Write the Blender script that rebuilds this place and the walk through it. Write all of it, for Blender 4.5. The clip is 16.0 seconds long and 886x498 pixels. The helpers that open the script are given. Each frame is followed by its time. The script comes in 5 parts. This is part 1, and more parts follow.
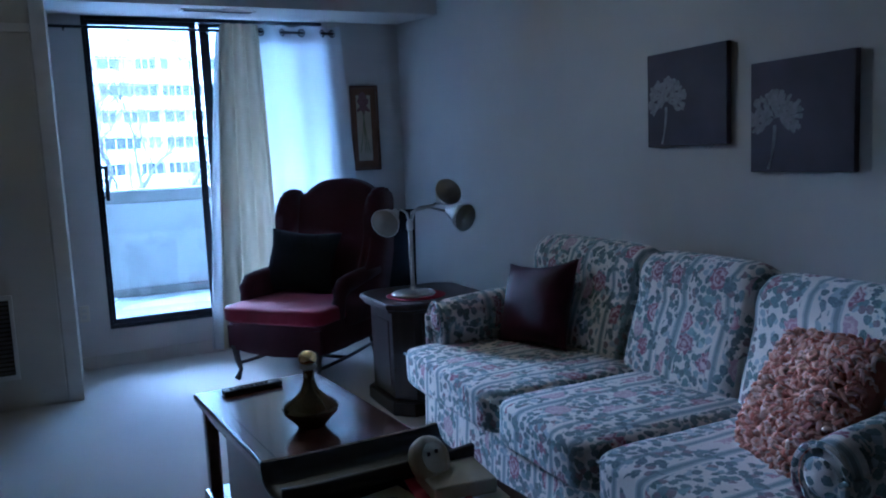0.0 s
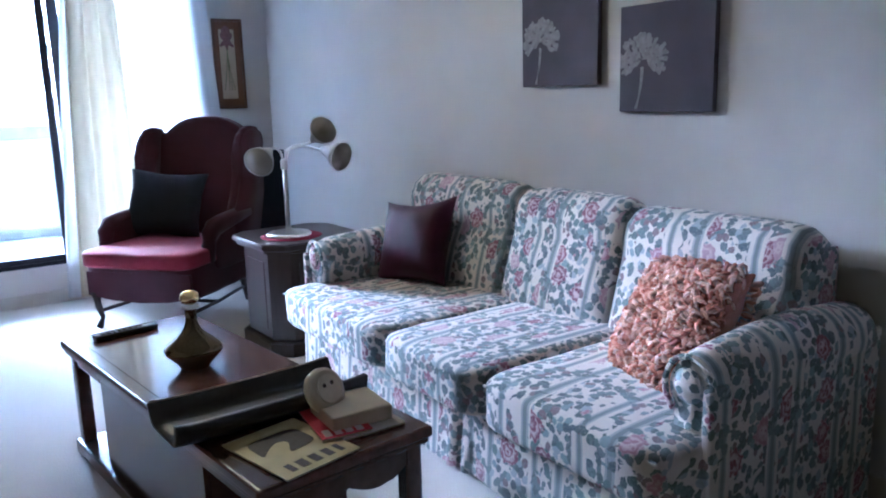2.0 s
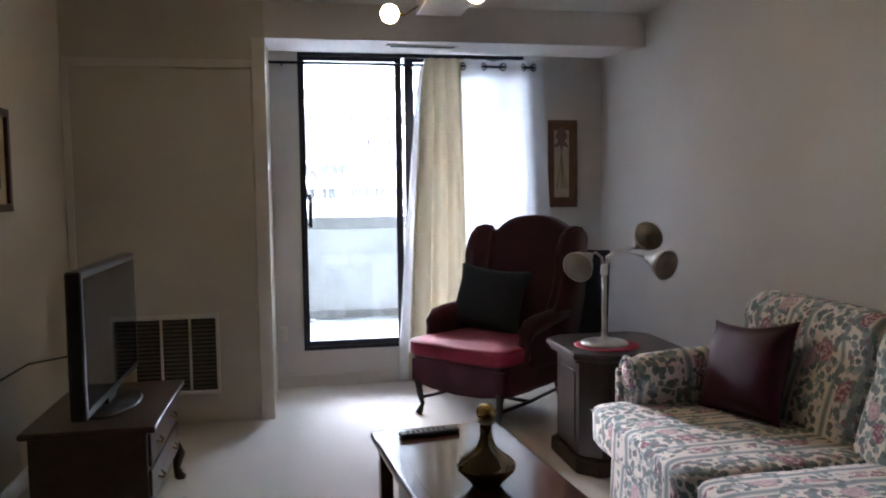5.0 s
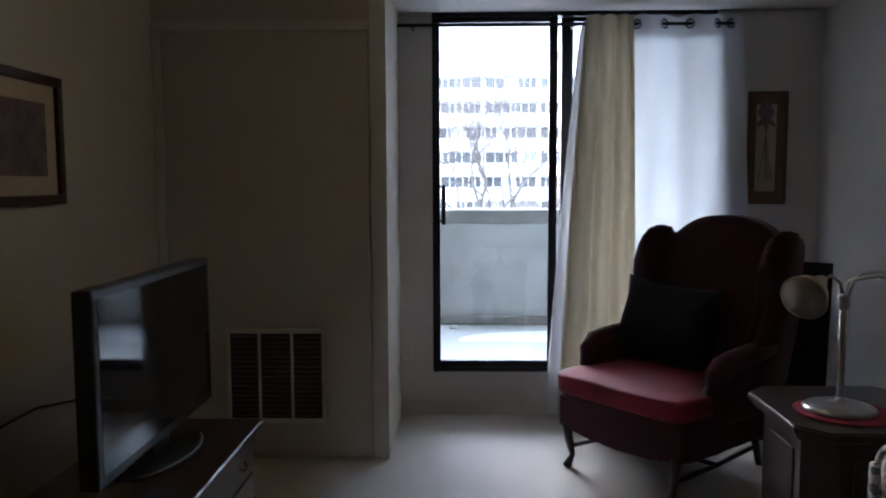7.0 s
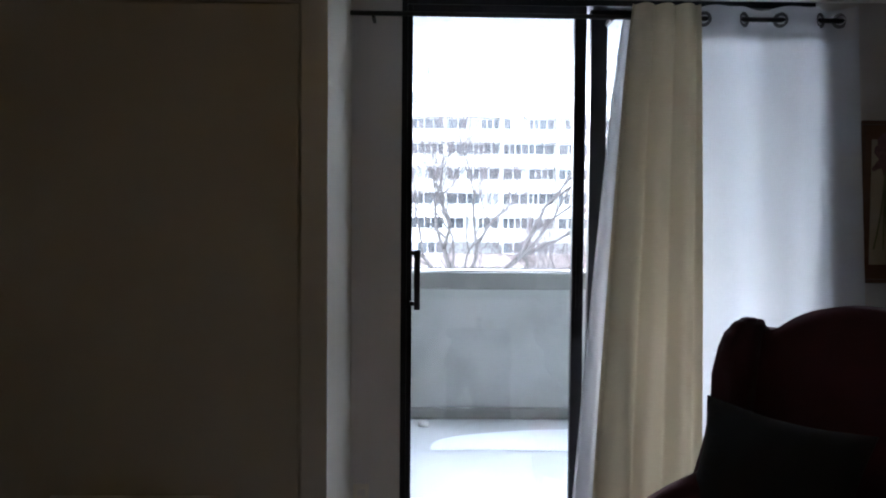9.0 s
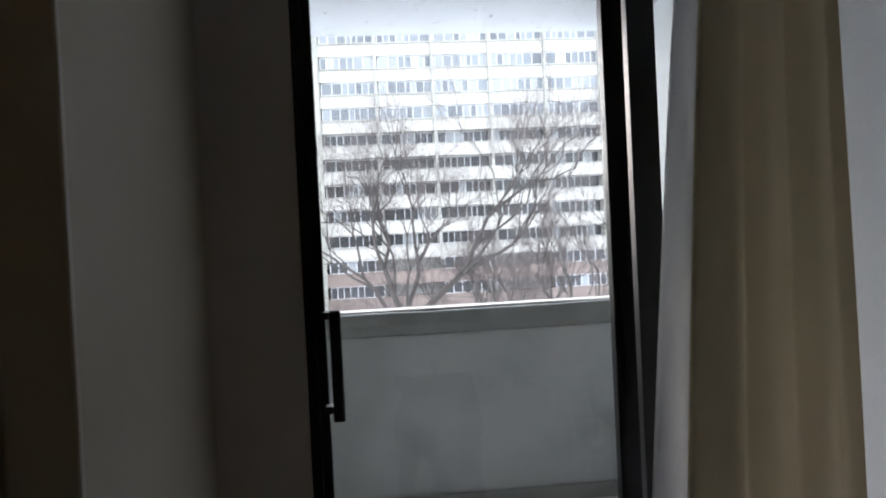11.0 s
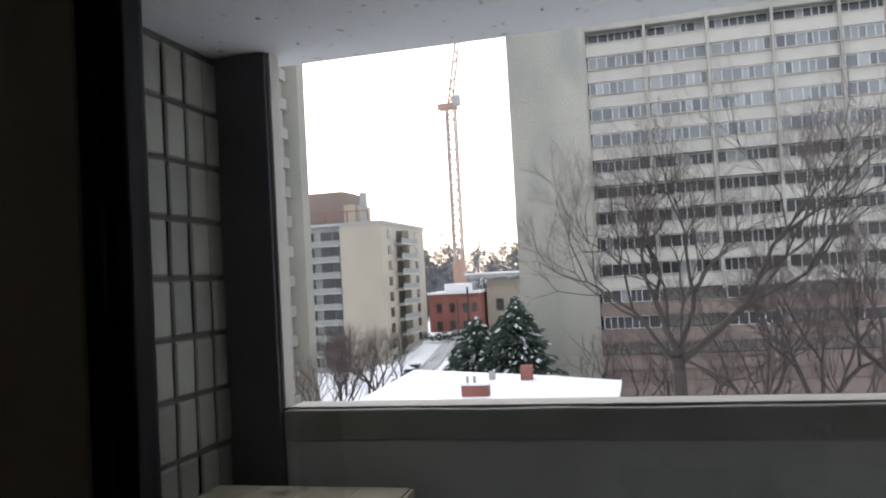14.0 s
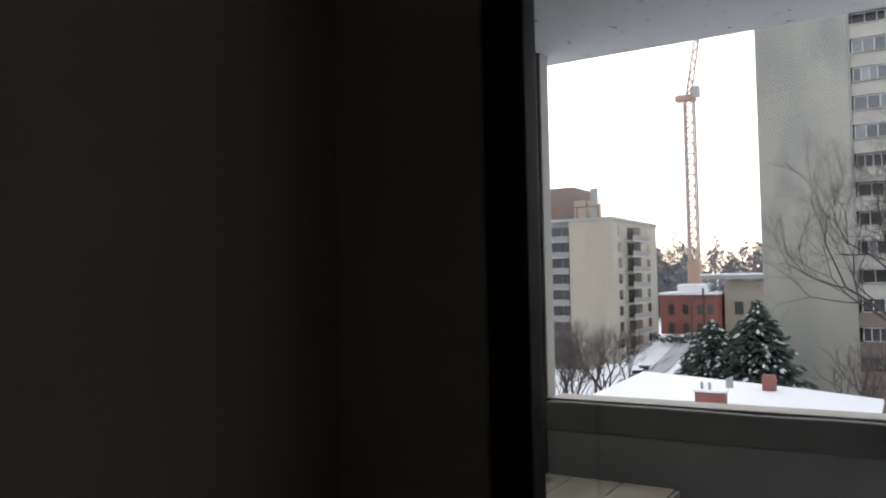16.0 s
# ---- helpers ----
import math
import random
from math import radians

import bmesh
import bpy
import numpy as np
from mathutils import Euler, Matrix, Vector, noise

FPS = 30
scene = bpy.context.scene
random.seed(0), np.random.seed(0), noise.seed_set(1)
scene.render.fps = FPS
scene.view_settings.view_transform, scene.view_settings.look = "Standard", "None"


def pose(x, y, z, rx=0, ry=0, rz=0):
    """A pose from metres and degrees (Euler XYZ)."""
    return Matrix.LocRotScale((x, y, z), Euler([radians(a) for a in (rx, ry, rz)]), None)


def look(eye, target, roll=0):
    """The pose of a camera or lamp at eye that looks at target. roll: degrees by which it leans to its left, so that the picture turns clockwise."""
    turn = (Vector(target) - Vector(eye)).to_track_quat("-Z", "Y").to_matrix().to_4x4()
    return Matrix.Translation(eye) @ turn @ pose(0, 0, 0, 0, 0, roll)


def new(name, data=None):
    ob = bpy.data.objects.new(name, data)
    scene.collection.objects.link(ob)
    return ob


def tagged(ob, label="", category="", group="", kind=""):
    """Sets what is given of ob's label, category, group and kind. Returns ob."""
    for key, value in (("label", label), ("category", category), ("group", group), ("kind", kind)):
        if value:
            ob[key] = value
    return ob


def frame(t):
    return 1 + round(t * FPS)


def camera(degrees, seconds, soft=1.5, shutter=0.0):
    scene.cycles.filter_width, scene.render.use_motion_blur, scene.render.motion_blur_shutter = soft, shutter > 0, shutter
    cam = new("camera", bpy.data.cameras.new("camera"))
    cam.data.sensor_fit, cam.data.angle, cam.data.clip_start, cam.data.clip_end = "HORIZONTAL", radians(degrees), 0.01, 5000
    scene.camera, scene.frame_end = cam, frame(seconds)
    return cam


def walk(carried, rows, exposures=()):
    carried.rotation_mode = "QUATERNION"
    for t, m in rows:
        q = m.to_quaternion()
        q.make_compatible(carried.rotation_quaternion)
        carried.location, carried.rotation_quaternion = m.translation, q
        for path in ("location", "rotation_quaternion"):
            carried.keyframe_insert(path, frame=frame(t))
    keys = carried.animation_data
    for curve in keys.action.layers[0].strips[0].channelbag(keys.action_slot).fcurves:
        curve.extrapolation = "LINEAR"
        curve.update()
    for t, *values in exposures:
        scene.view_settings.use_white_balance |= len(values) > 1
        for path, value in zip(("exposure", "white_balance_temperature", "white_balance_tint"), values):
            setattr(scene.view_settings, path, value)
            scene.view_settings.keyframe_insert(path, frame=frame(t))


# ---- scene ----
cam = camera(59.9, 16.0, soft=2.0)
PATH = [
    (0, (0.683, -0.076, 1.312), (1.517, 1.725, 1.071), -2.6),
    (0.5, (0.626, -0.048, 1.307), (1.6, 1.672, 1.001), -1.1),
    (1, (0.593, -0.048, 1.288), (1.599, 1.634, 0.884), -0.6),
    (1.5, (0.589, -0.048, 1.269), (1.592, 1.599, 0.736), -0.4),
    (2, (0.596, -0.055, 1.282), (1.726, 1.548, 0.89), -1.6),
    (2.5, (0.605, -0.057, 1.318), (1.798, 1.536, 1.13), -1.9),
    (3, (0.605, -0.051, 1.331), (1.794, 1.55, 1.176), -1.4),
    (3.5, (0.607, -0.048, 1.341), (1.769, 1.575, 1.21), -1.4),
    (4, (0.627, -0.004, 1.339), (1.614, 1.729, 1.188), -1.2),
    (4.5, (0.691, 0.045, 1.348), (1.377, 1.92, 1.239), -0.2),
    (5, (0.747, 0.095, 1.349), (1.116, 2.055, 1.201), -0.7),
    (7.5, (0.973, 1.399, 1.363), (0.909, 3.388, 1.168), -0.2),
    (8, (0.893, 1.74, 1.379), (0.861, 3.724, 1.127), -1.2),
    (8.5, (0.867, 2.125, 1.434), (0.875, 4.122, 1.324), 0.3),
    (11, (0.904, 3.874, 1.486), (1.104, 5.864, 1.452), -2.8),
    (11.5, (1.033, 4.112, 1.542), (1.014, 6.111, 1.514), -0.8),
    (12, (1.082, 4.341, 1.552), (1.026, 6.339, 1.483), -0.9),
    (12.5, (1.084, 4.562, 1.558), (1.047, 6.561, 1.522), -1.8),
    (13, (1.159, 4.779, 1.566), (0.945, 6.768, 1.531), -1.6),
    (13.5, (1.219, 4.899, 1.596), (0.887, 6.871, 1.604), -2.3),
    (14, (1.253, 4.908, 1.607), (0.754, 6.843, 1.68), -3.2),
    (14.5, (1.255, 4.889, 1.609), (0.594, 6.774, 1.713), -3.8),
    (15, (1.256, 4.83, 1.612), (0.520, 6.687, 1.721), -3.2),
    (15.5, (1.255, 4.733, 1.622), (0.363, 6.521, 1.71), -2.6),
    (16, (1.14, 4.801, 1.608), (0.1, 6.508, 1.692), -1.1),
]
# the clip's camera opens up and warms in the room, then closes down towards the daylight
EXPOSURES = [
    (0, 5.15, 3770, 10), (0.5, 5.7, 3890, 11), (1.0, 6.35, 4020, 12), (1.5, 7.0, 4190, 13), (2.0, 7.05, 4320, 15), (2.5, 7.15, 4600, 17),
    (3.5, 7.15, 4700, 18), (4.0, 7.05, 4950, 18), (4.5, 6.5, 5350, 18), (5.0, 6.0, 5600, 18), (7.3, 4.6, 5450, 16), (8.5, 4.6, 5550, 16),
    (11.0, 2.95, 6250, 17), (11.5, 3.02, 6400, 17), (12.0, 2.83, 6500, 17), (12.5, 2.65, 6550, 17), (13.0, 2.35, 6650, 19), (13.5, 2.0, 6650, 19),
    (14.0, 1.45, 6650, 19), (14.5, 1.1, 6650, 19), (16, 1.2, 6650, 19),
]
walk(cam, [(t, look(eye, aim, roll)) for t, eye, aim, roll in PATH], EXPOSURES)

# ---- world, sun, lamps ----
world = bpy.data.worlds.new("overcast_sky")
scene.world = world
world.use_nodes = True
wn = world.node_tree
sky = wn.nodes.new("ShaderNodeTexSky")
sky.sky_type = "NISHITA"
sky.sun_disc = False
sky.sun_elevation = radians(25)
sky.sun_rotation = radians(-22)
sky.air_density, sky.dust_density, sky.ozone_density = 1.0, 2.0, 1.0
# a closed white cloud cover over the clear sky
cloud = wn.nodes.new("ShaderNodeMix")
cloud.data_type = "RGBA"
cloud.inputs[0].default_value = 0.8
cloud.inputs[7].default_value = (3.9, 4.0, 4.15, 1)
wn.links.new(sky.outputs[0], cloud.inputs[6])
wn.links.new(cloud.outputs[2], wn.nodes["Background"].inputs[0])
wn.nodes["Background"].inputs[1].default_value = 0.17
sun = new("sun", bpy.data.lights.new("sun", "SUN"))
sun.data.energy, sun.data.angle, sun.data.color = 0.32, radians(50), (1.0, 0.98, 0.95)
# the sun stands low beyond the gap between the houses, veiled by cloud
sun.matrix_world = look((-19, 48, 26), (0, 0, 0))


# ---- materials ----
def nodes_of(name):
    m = bpy.data.materials.new(name)
    m.use_nodes = True
    t = m.node_tree
    return m, t, t.nodes["Principled BSDF"]


def ramp(t, src, stops, mode="LINEAR"):
    r = t.nodes.new("ShaderNodeValToRGB")
    r.color_ramp.interpolation = mode
    el = r.color_ramp.elements
    while len(el) < len(stops):
        el.new(0.5)
    for e, (p, c) in zip(el, stops):
        e.position, e.color = p, (*c, 1)
    t.links.new(src, r.inputs[0])
    return r.outputs[0]


def tex(t, kind, scale, detail=4, vec=None, **kw):
    n = t.nodes.new(kind)
    n.inputs["Scale"].default_value = scale
    if "Detail" in n.inputs:
        n.inputs["Detail"].default_value = 0 if kind.endswith("Voronoi") else detail
    if vec is None:
        vec = coords(t)
    t.links.new(vec, n.inputs["Vector"])
    return n


def coords(t, stretch=(1, 1, 1)):
    c = t.nodes.new("ShaderNodeTexCoord")
    mp = t.nodes.new("ShaderNodeMapping")
    mp.inputs["Scale"].default_value = stretch
    t.links.new(c.outputs["Object"], mp.inputs["Vector"])
    return mp.outputs[0]


def mix(t, fac, a, b, mode="MIX"):
    n = t.nodes.new("ShaderNodeMix")
    n.data_type, n.blend_type = "RGBA", mode
    for sock, v in ((n.inputs[0], fac), (n.inputs[6], a), (n.inputs[7], b)):
        if isinstance(v, (int, float)):
            sock.default_value = v
        elif isinstance(v, tuple):
            sock.default_value = (*v, 1)
        else:
            t.links.new(v, sock)
    return n.outputs[2]


def bump(t, p, src, strength, dist):
    b = t.nodes.new("ShaderNodeBump")
    b.inputs["Strength"].default_value, b.inputs["Distance"].default_value = strength, dist
    t.links.new(src, b.inputs["Height"])
    t.links.new(b.outputs[0], p.inputs["Normal"])


def mat(name, c, rough=0.6, vary=0.15, scale=6.0, fine=80.0, relief=0.2, dist=0.002, metal=0.0, stretch=(1, 1, 1), stain=None, per=0.0, **more):
    """A surface with variation at two scales and fine relief."""
    m, t, p = nodes_of(name)
    v = coords(t, stretch)
    big, small = tex(t, "ShaderNodeTexNoise", scale, 5, v), tex(t, "ShaderNodeTexNoise", fine, 3, v)
    lo, hi = tuple(x * (1 - vary) for x in c), tuple(min(1, x * (1 + vary)) for x in c)
    col = ramp(t, big.outputs[0], [(0.3, lo), (0.7, hi)])
    col = mix(t, 0.35 * min(1, vary * 4), col, ramp(t, small.outputs[0], [(0.3, lo), (0.7, hi)]))
    if stain:
        s = tex(t, "ShaderNodeTexNoise", stain[1], 6, v)
        col = mix(t, ramp(t, s.outputs[0], [(stain[2], (0, 0, 0)), (stain[3], (1, 1, 1))]), col, stain[0])
    if per:
        o = t.nodes.new("ShaderNodeObjectInfo")
        col = mix(t, per, col, ramp(t, o.outputs["Random"], [(0, tuple(x * 0.55 for x in c)), (1, tuple(min(1, x * 1.35) for x in c))]))
    t.links.new(col, p.inputs["Base Color"])
    p.inputs["Roughness"].default_value, p.inputs["Metallic"].default_value = rough, metal
    for k, val in more.items():
        p.inputs[k.replace("_", " ")].default_value = val
    if relief:
        bump(t, p, small.outputs[0], relief, dist)
    return m


def glass(name, tint=(0.94, 0.97, 0.97), gloss=0.07):
    m, t, p = nodes_of(name)
    tr, gl, mx = t.nodes.new("ShaderNodeBsdfTransparent"), t.nodes.new("ShaderNodeBsdfGlossy"), t.nodes.new("ShaderNodeMixShader")
    tr.inputs[0].default_value = (*tint, 1)
    gl.inputs["Roughness"].default_value = 0.02
    mx.inputs[0].default_value = gloss
    t.links.new(tr.outputs[0], mx.inputs[1])
    t.links.new(gl.outputs[0], mx.inputs[2])
    t.links.new(mx.outputs[0], t.nodes["Material Output"].inputs[0])
    return m


def cloth_light(name, c, through_part, clear, weave=900):
    """A thin curtain cloth that lets light through."""
    m, t, p = nodes_of(name)
    d, tl, tp = t.nodes.new("ShaderNodeBsdfDiffuse"), t.nodes.new("ShaderNodeBsdfTranslucent"), t.nodes.new("ShaderNodeBsdfTransparent")
    n = tex(t, "ShaderNodeTexNoise", weave, 2, coords(t, (1, 1, 0.2)))
    col = ramp(t, n.outputs[0], [(0.3, tuple(x * 0.9 for x in c)), (0.7, c)])
    a, b = t.nodes.new("ShaderNodeMixShader"), t.nodes.new("ShaderNodeMixShader")
    t.links.new(col, d.inputs[0]), t.links.new(col, tl.inputs[0])
    a.inputs[0].default_value, b.inputs[0].default_value = through_part, clear
    t.links.new(d.outputs[0], a.inputs[1]), t.links.new(tl.outputs[0], a.inputs[2])
    t.links.new(a.outputs[0], b.inputs[1]), t.links.new(tp.outputs[0], b.inputs[2])
    t.links.new(b.outputs[0], t.nodes["Material Output"].inputs[0])
    return m


def floral(name, along=1):
    """Cream cloth with woven blue-grey stripes and bunches of mauve roses with teal leaves."""
    m, t, p = nodes_of(name)
    v = coords(t)
    wob = tex(t, "ShaderNodeTexNoise", 9, 3, v)
    sep = t.nodes.new("ShaderNodeSeparateXYZ")
    t.links.new(v, sep.inputs[0])

    def op(kind, a, b=0.0):
        n = t.nodes.new("ShaderNodeMath")
        n.operation = kind
        for s, val in zip(n.inputs, (a, b)):
            if isinstance(val, (int, float)):
                s.default_value = val
            else:
                t.links.new(val, s)
        return n.outputs[0]

    wave = op("MULTIPLY", op("SUBTRACT", wob.outputs[0], 0.5), 0.012)
    run = op("FRACT", op("ADD", op("MULTIPLY", op("ADD", sep.outputs[along], wave), 1 / 0.315), 20.12))
    cream, teal, pale = (0.80, 0.75, 0.70), (0.25, 0.30, 0.32), (0.46, 0.49, 0.50)
    band = ramp(t, run, [(0.0, cream), (0.50, pale), (0.525, teal), (0.575, pale), (0.60, cream), (0.84, pale), (0.86, teal), (0.90, pale), (0.92, cream)], "CONSTANT")
    # how thickly each stripe is strewn with flowers
    full = ramp(t, run, [(0.0, (0.9, 0.9, 0.9)), (0.05, (1, 1, 1)), (0.47, (0.28, 0.28, 0.28)), (0.64, (0.72, 0.72, 0.72)), (0.80, (0.28, 0.28, 0.28)), (0.97, (0.9, 0.9, 0.9))], "CONSTANT")
    dv = t.nodes.new("ShaderNodeVectorMath")
    dv.operation = "MULTIPLY_ADD"
    dv.inputs[1].default_value = (0.045, 0.045, 0.045)
    t.links.new(wob.outputs["Color"], dv.inputs[0]), t.links.new(v, dv.inputs[2])
    # leaves: two sizes, with paler veins
    lv, vein = tex(t, "ShaderNodeTexVoronoi", 37, vec=dv.outputs[0]), tex(t, "ShaderNodeTexVoronoi", 150, vec=dv.outputs[0])
    patch = tex(t, "ShaderNodeTexNoise", 8, 2, v)
    edge = op("ADD", lv.outputs["Distance"], op("MULTIPLY", vein.outputs["Distance"], 0.18))
    leaf = op("MULTIPLY", op("LESS_THAN", edge, 0.66), op("GREATER_THAN", op("ADD", patch.outputs[0], op("MULTIPLY", full, 0.30)), 0.60))
    leafcol = ramp(t, lv.outputs["Color"], [(0.0, (0.06, 0.105, 0.11)), (0.30, (0.12, 0.20, 0.21)), (0.42, (0.27, 0.36, 0.40)), (0.50, (0.075, 0.11, 0.14)), (0.58, (0.45, 0.50, 0.55)), (0.65, (0.13, 0.18, 0.20)), (0.78, (0.22, 0.13, 0.15))], "CONSTANT")
    leafcol = mix(t, op("MULTIPLY", vein.outputs["Distance"], 0.55), leafcol, (0.36, 0.41, 0.42))
    col = mix(t, op("MULTIPLY", leaf, op("GREATER_THAN", full, 0.1)), band, leafcol)
    # roses: round heads with rings of petals
    rv = tex(t, "ShaderNodeTexVoronoi", 8.0, vec=dv.outputs[0])
    pet = tex(t, "ShaderNodeTexVoronoi", 62, vec=dv.outputs[0])
    head = op("ADD", rv.outputs["Distance"], op("MULTIPLY", pet.outputs["Distance"], 0.16))
    rose = op("MULTIPLY", op("LESS_THAN", head, 0.43), op("GREATER_THAN", full, 0.6))
    rosecol = ramp(t, rv.outputs["Color"], [(0.0, (0.27, 0.10, 0.15)), (0.42, (0.44, 0.24, 0.30)), (0.55, (0.20, 0.07, 0.12)), (0.68, (0.50, 0.34, 0.40))], "CONSTANT")
    rings = op("ADD", op("MULTIPLY", op("SINE", op("MULTIPLY", head, 46.0)), 0.32), op("MULTIPLY", pet.outputs["Distance"], 0.75))
    rosecol = mix(t, ramp(t, rings, [(0.15, (0, 0, 0)), (0.75, (1, 1, 1))]), rosecol, (0.70, 0.56, 0.58))
    col = mix(t, rose, col, rosecol)
    fine = tex(t, "ShaderNodeTexNoise", 420, 2, v)
    col = mix(t, 0.18, col, ramp(t, fine.outputs[0], [(0.35, (0.25, 0.24, 0.22)), (0.65, (0.9, 0.88, 0.84))]), "MULTIPLY")
    t.links.new(col, p.inputs["Base Color"])
    p.inputs["Roughness"].default_value = 0.75
    p.inputs["Sheen Weight"].default_value = 0.15
    soft = tex(t, "ShaderNodeTexNoise", 14, 3, v)
    bump(t, p, soft.outputs[0], 0.35, 0.012)
    return m


def island_mat(name, stops, rough=0.7):
    """Colours that change from piece to piece of one joined mesh."""
    m, t, p = nodes_of(name)
    g = t.nodes.new("ShaderNodeNewGeometry")
    t.links.new(ramp(t, g.outputs["Random Per Island"], stops), p.inputs["Base Color"])
    p.inputs["Roughness"].default_value = rough
    return m


def carpet_mat():
    m, t, p = nodes_of("carpet_pile")
    a, b = tex(t, "ShaderNodeTexNoise", 1.6, 5), tex(t, "ShaderNodeTexNoise", 240, 3)
    c = tex(t, "ShaderNodeTexVoronoi", 160)
    col = ramp(t, a.outputs[0], [(0.3, (0.44, 0.41, 0.37)), (0.7, (0.56, 0.52, 0.47))])
    col = mix(t, 0.5, col, ramp(t, b.outputs[0], [(0.3, (0.36, 0.33, 0.29)), (0.7, (0.64, 0.60, 0.55))]))
    t.links.new(col, p.inputs["Base Color"])
    p.inputs["Roughness"].default_value, p.inputs["Sheen Weight"].default_value = 0.95, 0.3
    bump(t, p, c.outputs["Distance"], 0.5, 0.0035)
    return m


def bloom_canvas():
    """Dark plum canvas ground with faint cloudy brushwork."""
    return mat("canvas_plum", (0.075, 0.062, 0.078), 0.8, 0.25, 5, 500, 0.25, 0.001)


